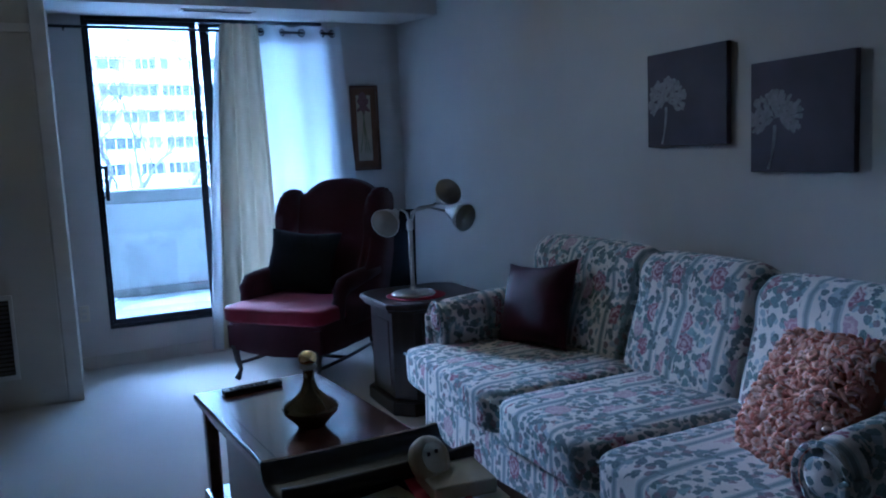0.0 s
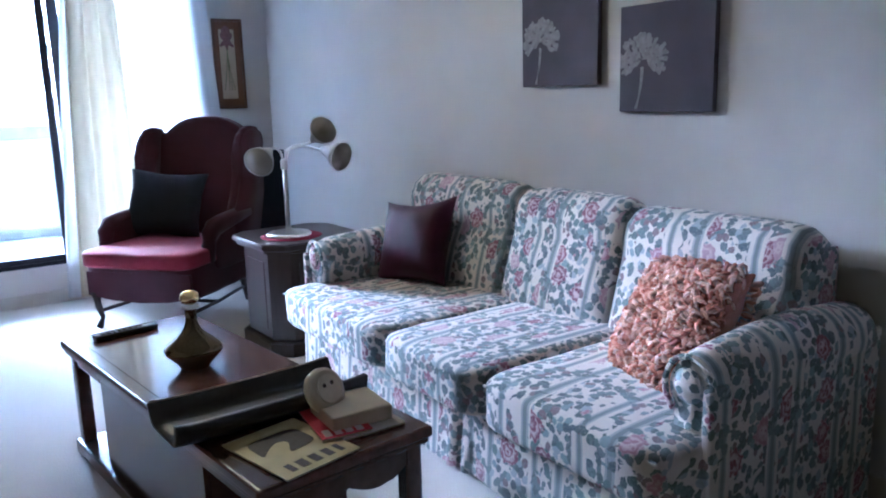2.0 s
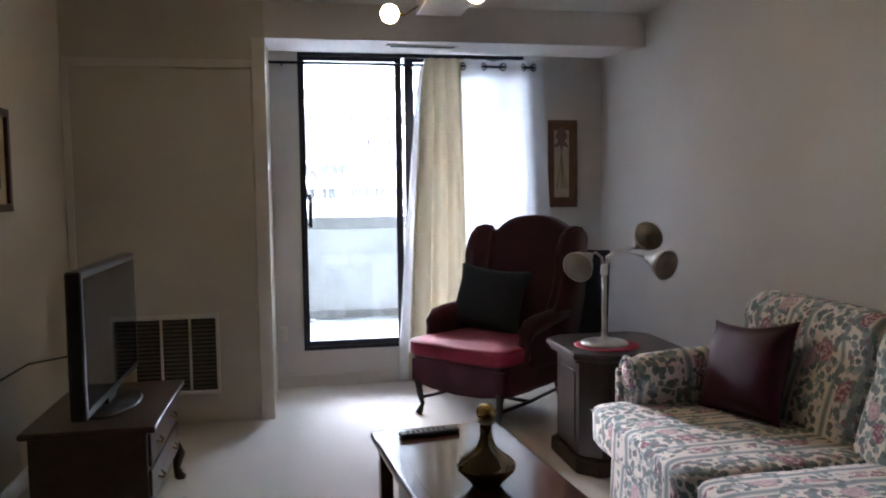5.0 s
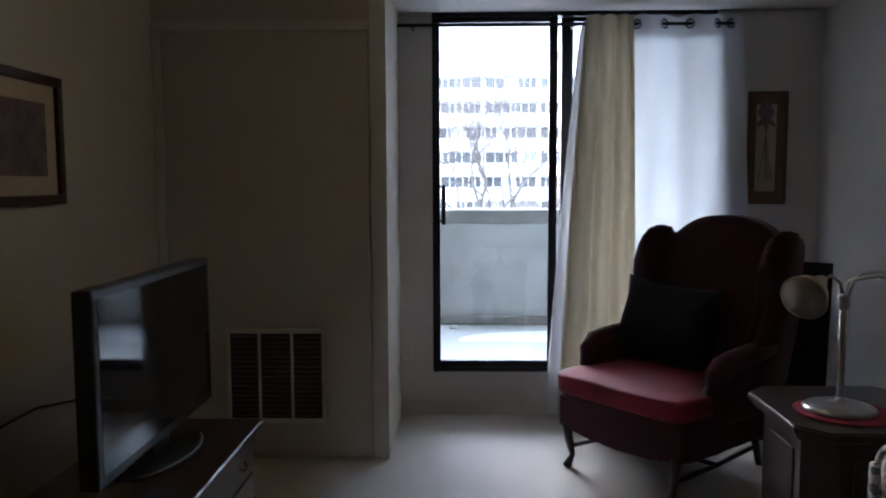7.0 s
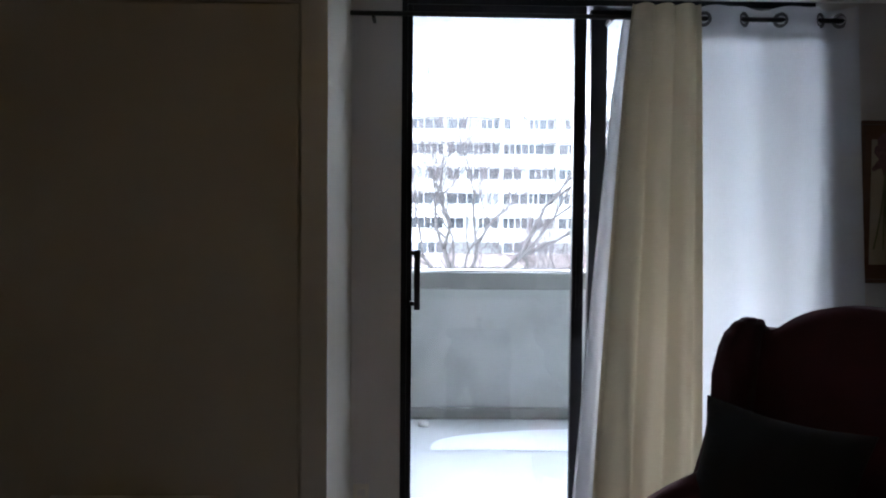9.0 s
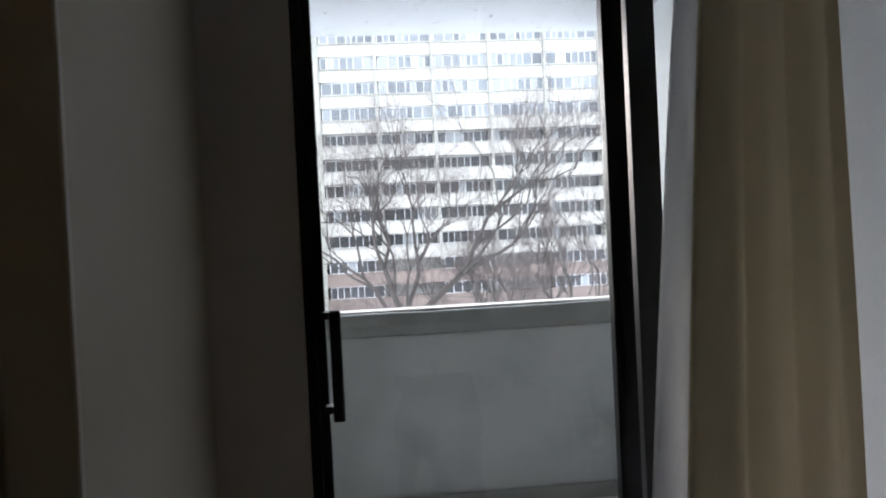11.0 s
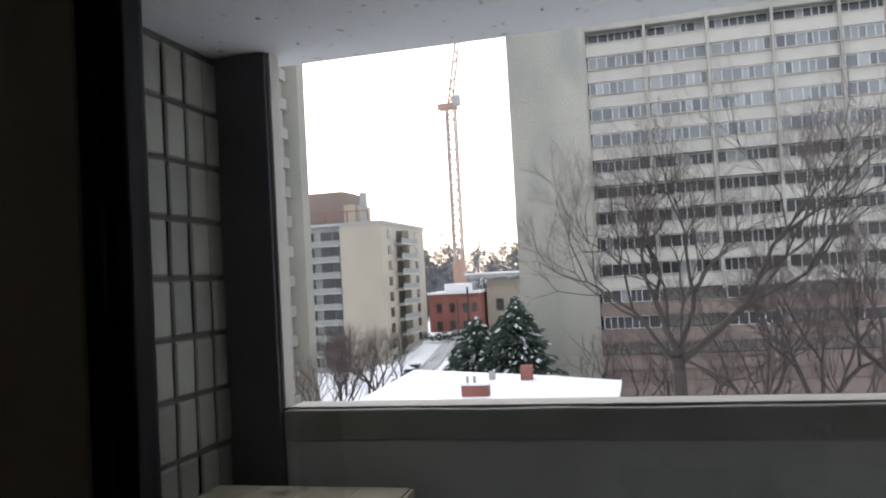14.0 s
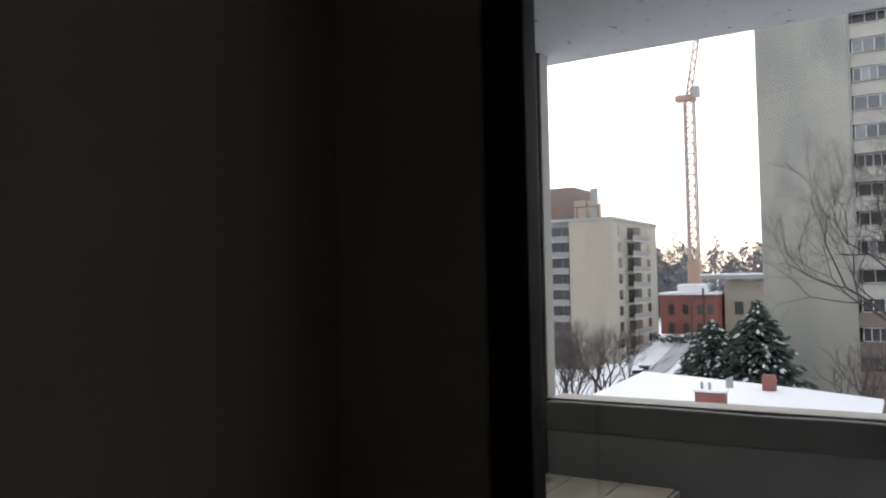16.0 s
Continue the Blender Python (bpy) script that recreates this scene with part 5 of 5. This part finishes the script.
for r in range(-9, 8):
    z = ZB + FL * r
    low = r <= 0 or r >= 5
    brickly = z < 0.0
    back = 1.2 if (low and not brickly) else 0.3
    # spandrel band under each window row
    part("spandrel", cube((X0 - 0.15, FY - 0.12 if low else FY, z - (FL - 1.32)), (X0 + BAY * NB, FY + 1.9, z), 0.0), "pinkbrick" if brickly else ("concrete" if r >= 6 else "pale"), big)
    part("slab_lip", cube((X0 - 0.15, FY - 0.22, z - 0.10), (X0 + BAY * NB, FY + 0.1, z + 0.03)), "concrete" if not brickly else "pinkbrick", big)
    if z < -6:
        continue
    for b in range(NB):
        if brickly and b % 2:
            continue
        i = (b + (r * 2) % 3) % 3
        wf = new("window", frames_[i])
        wf.parent, wf.location = big, (X0 + b * BAY + 0.16, FY + back, z)
        # Upper and lower rows take darker glass: recess shade put into its colour.
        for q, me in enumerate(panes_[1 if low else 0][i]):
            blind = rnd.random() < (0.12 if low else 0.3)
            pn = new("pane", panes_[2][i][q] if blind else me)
            pn.parent, pn.location = wf, (0, 0, 0)
for b in range(NB + 1):
    part("pier", cube((X0 + b * BAY - 0.26, FY - 0.30, -1.0), (X0 + b * BAY + 0.02, FY + 1.9, 33)), "concrete", big, "projecting concrete pier")
part("ground_floor", cube((X0 - 0.15, FY + 0.3, ZG), (X0 + BAY * NB, FY + 1.9, -8)), "pinkbrick", big)

# tall tower seen edge-on
tw = thing("tower_block", "tall pale concrete tower with a column of balconies", "building")
part("wall", cube((-46, 70, ZG), (-28.6, 71.5, 45)), "concrete_end", tw)
part("wall", cube((-45, 62, ZG), (-30.2, 70, 45)), "pale", tw)
for k in range(21):
    part("balcony", cube((-30.2, 63, ZG + 2 + k * 2.7), (-29.5, 69.5, ZG + 3.0 + k * 2.7)), "concrete", tw)
    part("window", cube((-30.2, 64, ZG + 3.1 + k * 2.7), (-30.15, 69, ZG + 4.4 + k * 2.7)), "darkglass", tw)

# tan apartment block
ap = thing("apartment_block", "tan and grey eight-storey apartment block with balconies", "building")
AX, AY, AZ = -41.75, 130.0, 11.5
part("front_wall", cube((-49.5, AY, ZG), (AX, AY + 0.4, AZ)), "tan", ap)
part("front_bay_wall", cube((-62, AY + 1.2, ZG), (-49.5, AY + 1.6, AZ)), "grey", ap)
part("side_wall", cube((AX - 0.4, AY + 0.4, ZG), (AX, AY + 26, AZ)), "tan", ap)
part("core", cube((-62, AY + 1.6, ZG), (AX - 0.4, AY + 26, AZ)), "grey", ap)
part("roof", cube((-62.2, AY - 0.2, AZ), (AX + 0.2, AY + 26.2, AZ + 0.5)), "grey", ap)
part("penthouse", cube((-60, AY + 4, AZ + 0.5), (-50, AY + 14, AZ + 6.5)), "pinkbrick", ap)
part("penthouse", cube((-50, AY + 4, AZ + 0.5), (-47.8, AY + 12, AZ + 4)), "tan", ap)
part("roof_rail", cube((-62, AY - 0.1, AZ + 2.3), (-44, AY + 0.1, AZ + 2.5)), "redbrick", ap)
for x in (-60, -56, -52, -48, -44.2):
    part("rail_post", cube((x, AY - 0.1, AZ + 0.5), (x + 0.2, AY + 0.1, AZ + 2.3)), "redbrick", ap)
part("chimney", cube((-46.9, AY + 4, AZ + 0.5), (-45.9, AY + 5.2, AZ + 6)), "grey", ap)
for k in range(9):
    z = AZ - 2.6 - k * 2.75
    for x in (-60.5, -57, -53.5, -51.2):
        wd = part("window", cube((x, AY + 1.05, z), (x + 2.1, AY + 1.2, z + 1.7)), "darkglass", ap)
    bal = part("balcony", cube((-61, AY - 0.3, z - 0.95), (-49.6, AY + 1.2, z - 0.75)), "grey", ap)
    part("railing", cube((-61, AY - 0.3, z - 0.75), (-49.6, AY - 0.22, z + 0.15)), "capstone", bal)
    for y in (AY + 3, AY + 19.5):
        part("window", cube((AX, y, z), (AX + 0.08, y + 1.8, z + 1.6)), "darkglass", ap)
    part("window", cube((AX, AY + 8, z - 0.5), (AX + 0.08, AY + 15, z + 1.6)), "darkglass", ap)
    bal = part("balcony", cube((AX, AY + 6.5, z - 0.95), (AX + 1.5, AY + 16.5, z - 0.7)), "pale", ap)
    part("railing", cube((AX + 1.4, AY + 6.5, z - 0.7), (AX + 1.5, AY + 16.5, z + 0.2)), "capstone", bal)
    part("divider", cube((AX, AY + 11.3, z - 0.7), (AX + 1.4, AY + 11.6, z + 1.8)), "tan", bal)

# red brick house and neighbours
rh = thing("brick_house", "two-storey red brick building with snow on its flat roof", "house")
part("wall", cube((-42.4, 160, ZG), (-31.6, 172, -2.0)), "redbrick", rh)
part("roof", cube((-42.7, 159.6, -2.0), (-31.3, 172.4, -1.5), 0.1), "snow", rh, "snow-covered flat roof")
part("dormer", cube((-39.5, 162, -1.5), (-33.5, 168, 0.1), 0.2), "snow", rh)
for z in (-9.5, -5.8):
    for x in (-40.8, -38, -35.2, -33.3):
        part("window", cube((x, 159.9, z), (x + 1.1, 160, z + 1.9)), "darkglass", rh)
nh = thing("low_shop_building", "low tan building with an overhanging snowy roof", "building")
part("wall", cube((-31, 165, ZG), (-12, 180, 0.5)), "tan", nh)
part("roof", cube((-35, 162, 1.0), (-12, 182, 1.7)), "grey", nh)
part("roof_snow", cube((-35, 162, 1.7), (-12, 182, 2.1), 0.15), "snow", nh)
part("gable", cube((-23, 164.6, -6), (-13, 165, 0.5)), "redbrick", nh)
for x in (-29, -26, -21, -17):
    part("window", cube((x, 164.5, -6), (x + 1.6, 164.6, -3.5)), "darkglass", nh)

# low building with a snowy roof in the foreground
lb = thing("low_building", "low brick building with a wide snow-covered flat roof", "building")
part("wall", prism([(-16.4, 51.5), (-0.9, 51.5), (-0.9, 58), (-17.3, 66)], "z", ZG, -6.3), "redbrick", lb)
part("roof", prism([(-17, 51), (-0.6, 51), (-0.6, 58.4), (-6, 61.6), (-17.8, 67)], "z", -6.3, -6.0), "snow", lb, "snow-covered flat roof")
cm = part("chimney", cube((-10.3, 52.3, -6.0), (-8.6, 53.2, -5.3), 0.03), "redbrick", lb, "short red brick chimney")
part("chimney_cap", cube((-10.4, 52.2, -5.3), (-8.5, 53.3, -5.18), 0.03), "snow", cm)
for x in (-9.95, -9.5):
    part("flue", cyl((x, 52.7, -5.2), (x, 52.7, -4.75), 0.09, n=10), "grey", cm)
part("chimney", cube((-7.6, 59.2, -6.0), (-6.8, 60.0, -5.0), 0.03), "redbrick", lb)
part("roof_vent", cyl((-9.8, 60, -6), (-9.8, 60, -5.4), 0.25, n=10), "grey", lb)

bank = tagged(part("snow_bank", prism([(118, ZG - 0.3), (150, -10.4), (159, -9.7), (159, ZG - 0.3)], "x", -44, -14), "snow"), "snow-covered yard rising to the brick buildings", "snow bank", kind="structure")
tagged(part("side_street", prism([(-34.2, 112), (-31.6, 112), (-33.6, 158.5), (-36.8, 158.5)], "z", -0.02, 0.02, m=Matrix.Translation((0, 118, ZG + 0.06)) @ Matrix.Rotation(math.atan2(3.75, 32), 4, "X") @ Matrix.Translation((0, -118, 0))), "slush"), "slushy side street with snowy ruts climbing to the houses", "road", kind="structure")
for x, y, w in ((-41.5, 150, 3.0), (-36.5, 147, 2.2), (-33.8, 151, 2.8)):
    hd_ = random.Random(int(-x * 10))
    bm = bmesh.new()
    for k in range(420):
        a, e = hd_.uniform(0, math.tau), hd_.random() ** 0.5
        c = Vector((x + w * e * math.cos(a), y + 1.2 * e * math.sin(a), -10.7 + 1.8 * hd_.random() * (1 - e * e) + 0.3))
        d = Vector((hd_.uniform(-1, 1), hd_.uniform(-1, 1), hd_.uniform(0.1, 1))) * 0.35
        q = Vector((hd_.uniform(-1, 1), 0, hd_.uniform(-1, 1))) * 0.2
        bm.faces.new([bm.verts.new(p) for p in (c - q, c + q, c + d)])
    tagged(part("evergreen_shrub", bm, "needle"), "low dark evergreen shrub dusted with snow", "shrub", group="yard shrubs")

# tower crane
cr = thing("tower_crane", "tall orange and white tower crane above the houses", "crane")
bm = bmesh.new()
CX, CY = -49.6, 220.0
for dx in (-1.2, 1.2):
    for dy in (-1.2, 1.2):
        tube([(CX + dx, CY + dy, ZG), (CX + dx, CY + dy, 50)], 0.26, 4, bm)
for k in range(22):
    z = ZG + k * 2.9
    for (ax, ay), (bx, by) in (((-1.2, -1.2), (1.2, -1.2)), ((-1.2, -1.2), (-1.2, 1.2))):
        tube([(CX + ax, CY + ay, z), (CX + bx, CY + by, z + 2.9)], 0.24, 4, bm)
        tube([(CX + bx, CY + by, z), (CX + ax, CY + ay, z)], 0.2, 4, bm)
part("mast", bm, "cranepale", cr, "pale lattice mast")
part("mast_foot", cube((CX - 1.6, CY - 1.6, ZG), (CX + 1.6, CY + 1.6, 6.0), 0.3), "crane", cr, "orange base section")
part("slewing_platform", cube((CX - 3.6, CY - 1.5, 50), (CX + 1.8, CY + 1.5, 51.6), 0.2), "crane", cr)
part("cab", cube((CX + 1.4, CY - 2.4, 50.5), (CX + 3.2, CY - 0.4, 53.5), 0.2), "grey", cr)
bm = bmesh.new()
J0, J1 = Vector((CX, CY, 51.5)), Vector((CX + 6.5, CY - 3, 86))
for dx in (-0.7, 0.7):
    tube([J0 + Vector((dx, 0, 0)), J1 + Vector((dx * 0.6, 0, 0))], 0.36, 4, bm)
for k in range(13):
    p, q = J0.lerp(J1, k / 13), J0.lerp(J1, (k + 1) / 13)
    s = 0.7 if k % 2 else -0.7
    tube([p + Vector((s, 0, 0)), q - Vector((s, 0, 0))], 0.26, 4, bm)
part("jib", bm, "cranepale", cr, "raised lattice jib")
part("a_frame", tube([(CX - 2.8, CY, 51.5), (CX - 1.2, CY, 60), (CX + 0.6, CY, 52)], 0.2, 4), "crane", cr)
for x, y, h in ((-20.4, 100, 4.2), (-31.0, 138, 1.5)):
    pl_ = thing("utility_pole", "dark wooden utility pole with a crossarm", "pole", group="street poles")
    part("pole", cyl((x, y, ZG), (x, y, h - 4), 0.17, 0.13, 8), "bark", pl_)
    part("crossarm", cube((x - 1.1, y - 0.06, h - 5.2), (x + 1.1, y + 0.06, h - 5.05)), "bark", pl_)


# ---- trees ----
def bare_tree(x, y, z0, seed, first, spread, levels, label, group="bare trees", twigs=5):
    """A bare winter tree: tapered trunk, limbs that fork again and again, and fine twigs."""
    rnd = random.Random(seed)
    tr = thing("bare_tree", label, "tree", group=group)
    trunk, fine = bmesh.new(), bmesh.new()

    def grow(p, d, ln, r, lev):
        pts, rad = [p], [r]
        q = p.copy()
        n = 4 if lev > 1 else 3
        for k in range(n):
            d = (d + Vector((rnd.gauss(0, 0.13), rnd.gauss(0, 0.13), rnd.gauss(0.05, 0.09)))).normalized()
            q = q + d * ln / n
            pts.append(q.copy())
            rad.append(r * (1 - 0.28 * (k + 1) / n))
        tube(pts, rad, 7 if lev > 2 else (5 if lev > 1 else 3), trunk if lev > 1 else fine)
        if lev == 0:
            return
        kids = 3 if lev > 1 else twigs
        for k in range(kids):
            a = rnd.uniform(0, math.tau)
            side = d.cross(Vector((math.cos(a), math.sin(a), 0.3))).normalized()
            nd = (d + side * rnd.uniform(0.45, 0.85) * spread + Vector((0, 0, 0.12))).normalized()
            i = len(pts) - 1 if k < 2 else rnd.randint(1, len(pts) - 1)
            grow(pts[i], nd, ln * rnd.uniform(0.64, 0.90), rad[i] * (0.82 if k < 2 else 0.62), lev - 1)

    for d, ln, r in first:
        grow(Vector((x, y, z0)), Vector(d).normalized(), ln, r, levels)
    part("limbs", trunk, "bark", tr, smooth=True)
    part("twigs", fine, "twig", tr, "fine bare twigs")
    return tr


big_t = bare_tree(2.35, 36, -2.2, 5, [((0.04, 0.05, 1.0), 2.6, 0.14), ((0.75, 0.1, 0.6), 3.3, 0.16), ((0.3, 0.3, 0.9), 2.8, 0.12), ((-0.75, -0.1, 0.62), 2.7, 0.10)], 0.92, 6, "large bare deciduous tree with a forked trunk", twigs=6)
part("trunk", tube([(2.5, 36, ZG), (2.45, 36, -8), (2.35, 36, -2.0)], [0.42, 0.34, 0.24], 12), "bark", big_t, smooth=True)
for x, y, sd, ht in ((7.6, 37, 8, -4.5), (10.5, 34, 11, -4.0), (5.8, 41, 15, -5.5)):
    tt = bare_tree(x, y, ht, sd, [((-0.6, 0, 0.75), 2.3, 0.11), ((0.55, 0.1, 0.8), 2.4, 0.11), ((0.0, 0.35, 0.9), 2.2, 0.09)], 1.05, 5, "bare deciduous tree with a dense crown of twigs", twigs=7)
    part("trunk", tube([(x, y, ZG), (x, y, ht)], [0.26, 0.16], 10), "bark", tt, smooth=True)
for x, y, sd in ((-26.5, 72, 31), (-28.6, 88, 33), (-31, 93, 37), (-33.5, 98, 38), (-25.5, 64, 39), (-37, 97, 61), (-35, 92, 62), (-39.5, 105, 63), (-30.0, 100, 64)):
    tt = bare_tree(x, y, ZG + 2.2, sd, [((-0.3, 0, 0.9), 2.6, 0.11), ((0.35, 0.1, 0.9), 2.6, 0.11), ((0, 0.3, 1), 2.6, 0.10)], 0.85, 4, "small bare street tree", "street trees", 5)
    part("trunk", tube([(x, y, ZG), (x, y, ZG + 2.3)], [0.2, 0.15], 8), "bark", tt, smooth=True)
for x, y, sd in ((-1.0, 66, 52), (4.0, 68, 53), (9.0, 66, 54), (15, 64, 55)):
    tt = bare_tree(x, y, ZG + 2.0, sd, [((-0.4, 0, 0.9), 3.0, 0.14), ((0.4, 0.1, 0.9), 3.0, 0.14), ((0, 0.3, 1), 3.0, 0.12)], 0.9, 4, "bare shrub-like tree before the apartment slab", "trees by the slab", 5)
    part("trunk", tube([(x, y, ZG), (x, y, ZG + 2.1)], [0.2, 0.15], 8), "bark", tt, smooth=True)


def spruce(x, y, h, w, seed):
    rnd = random.Random(seed)
    tr = thing("spruce_tree", "dark green spruce tree dusted with snow", "tree", group="spruce trees")
    part("trunk", tube([(x, y, ZG), (x, y, ZG + h)], [0.25, 0.03], 8), "bark", tr)
    bm = bmesh.new()
    for k in range(5200):
        v = rnd.random() ** 0.9
        z = ZG + 1.2 + v * (h - 1.2)
        a_ = rnd.uniform(0, math.tau)
        r = w * (1 - v) ** 0.68 * rnd.uniform(0.35, 1.0) * (0.88 + 0.2 * math.sin(z * 5 + a_ * 2.0))
        a = a_
        c = Vector((x + r * math.cos(a), y + r * math.sin(a), z - 0.18 * r + rnd.gauss(0, 0.15)))
        d = Vector((math.cos(a), math.sin(a), -0.35)) * rnd.uniform(0.2, 0.5)
        s = Vector((-math.sin(a), math.cos(a), rnd.uniform(-0.2, 0.2))) * rnd.uniform(0.10, 0.24)
        pts = [c - d, c + s + Vector((0, 0, -0.08)), c + d, c - s + Vector((0, 0, -0.08))]
        tp = bm.verts.new(c + Vector((0, 0, 0.10)))
        vs = [bm.verts.new(p) for p in pts]
        for i in range(4):
            bm.faces.new((vs[i], vs[(i + 1) % 4], tp))
    part("crown", bm, "needle", tr, "drooping needle boughs with snow")


for x, y, h, w, sd in ((-14.9, 79, 11.2, 5.6, 1), (-16.9, 82, 9.6, 4.6, 2), (-10.6, 77, 13.0, 6.6, 3), (-18.6, 90, 9.0, 4.0, 4), (-12.8, 81, 11.0, 5.4, 5)):
    spruce(x, y, h, w, sd)

bm = bmesh.new()
rnd = random.Random(77)
for k in range(230):
    x, y = rnd.uniform(-140, 10), rnd.uniform(270, 330)
    h = rnd.uniform(8, 17) * (1.0 if rnd.random() < 0.8 else 1.25) + ZG + 11
    tube([(x, y, ZG), (x + rnd.uniform(-0.5, 0.5), y, h)], [0.4, 0.08], 4, bm)
    for j in range(230):
        v = rnd.random()
        r = 5.0 * math.sin(math.pi * min(1, 0.25 + 0.75 * v)) ** 0.8 + 0.5
        a = rnd.uniform(0, math.tau)
        c = Vector((x + rnd.random() ** 0.5 * r * math.cos(a), y + r * math.sin(a), ZG + 5 + (h - ZG - 5) * v))
        e = Vector((rnd.uniform(-1, 1), rnd.uniform(-1, 1), rnd.uniform(0.2, 1))) * rnd.uniform(0.7, 1.6)
        s = Vector((rnd.uniform(-1, 1), 0, rnd.uniform(-1, 1))) * 0.42
        bm.faces.new([bm.verts.new(p) for p in (c - s, c + s, c + e)])
tagged(part("far_woods", bm, "farwood"), "distant hazy line of bare and evergreen trees", "trees", kind="stuff")

hg = tagged(part("street_hedge", cube((-33.2, 95, ZG), (-31.8, 112, ZG + 0.9), 0.2), "redbrick"), "low orange-brown hedge along the street", "hedge")
for x, y, c in ((-36.3, 128, (0.05, 0.05, 0.055)), (-37.2, 134, (0.35, 0.36, 0.38)), (-35.5, 122, (0.12, 0.12, 0.13))):
    car = thing("parked_car", "parked car with snow on its roof by the street", "car", pose(x, y, ZG, 0, 0, 8), group="parked cars")
    pm = mat("car_paint", c, 0.3, 0.1, 2, 20, 0)
    part("body", cube((-0.9, -2.2, 0.3), (0.9, 2.2, 0.95), 0.2, 3), pm, car)
    part("cabin", cube((-0.78, -1.2, 0.9), (0.78, 1.3, 1.45), 0.25, 3), "darkglass", car)
    part("snow_cover", cube((-0.7, -1.0, 1.44), (0.7, 1.1, 1.55), 0.05), "snow", car)
    for wx in (-0.85, 0.85):
        for wy in (-1.4, 1.4):
            part("wheel", cyl((wx - 0.1, wy, 0.33), (wx + 0.1, wy, 0.33), 0.33, n=14), "black", car)

# ---- glazed blocks of the balcony side wall ----
bm = cube((0, 0.008, 0.009), (0.016, 0.122, 0.207), 0.007, 1)
blk = bpy.data.meshes.new("block")
bm.to_mesh(bm_ := blk)
bm.free()
blk.materials.append(M["brick"])
side_wall = bpy.data.objects["wall_balcony_left"]
rnd = random.Random(3)
for r in range(11):
    for c in range(16):
        ob = new("block", blk)
        ob.parent = side_wall
        ob.matrix_basis = pose(BX0 - 0.0125 + rnd.uniform(-0.002, 0.003), YW + 0.145 + c * 0.1295 + rnd.uniform(-0.004, 0.004), 0.14 + r * 0.2165, rnd.uniform(-1.2, 1.2), 0, rnd.uniform(-1, 1))
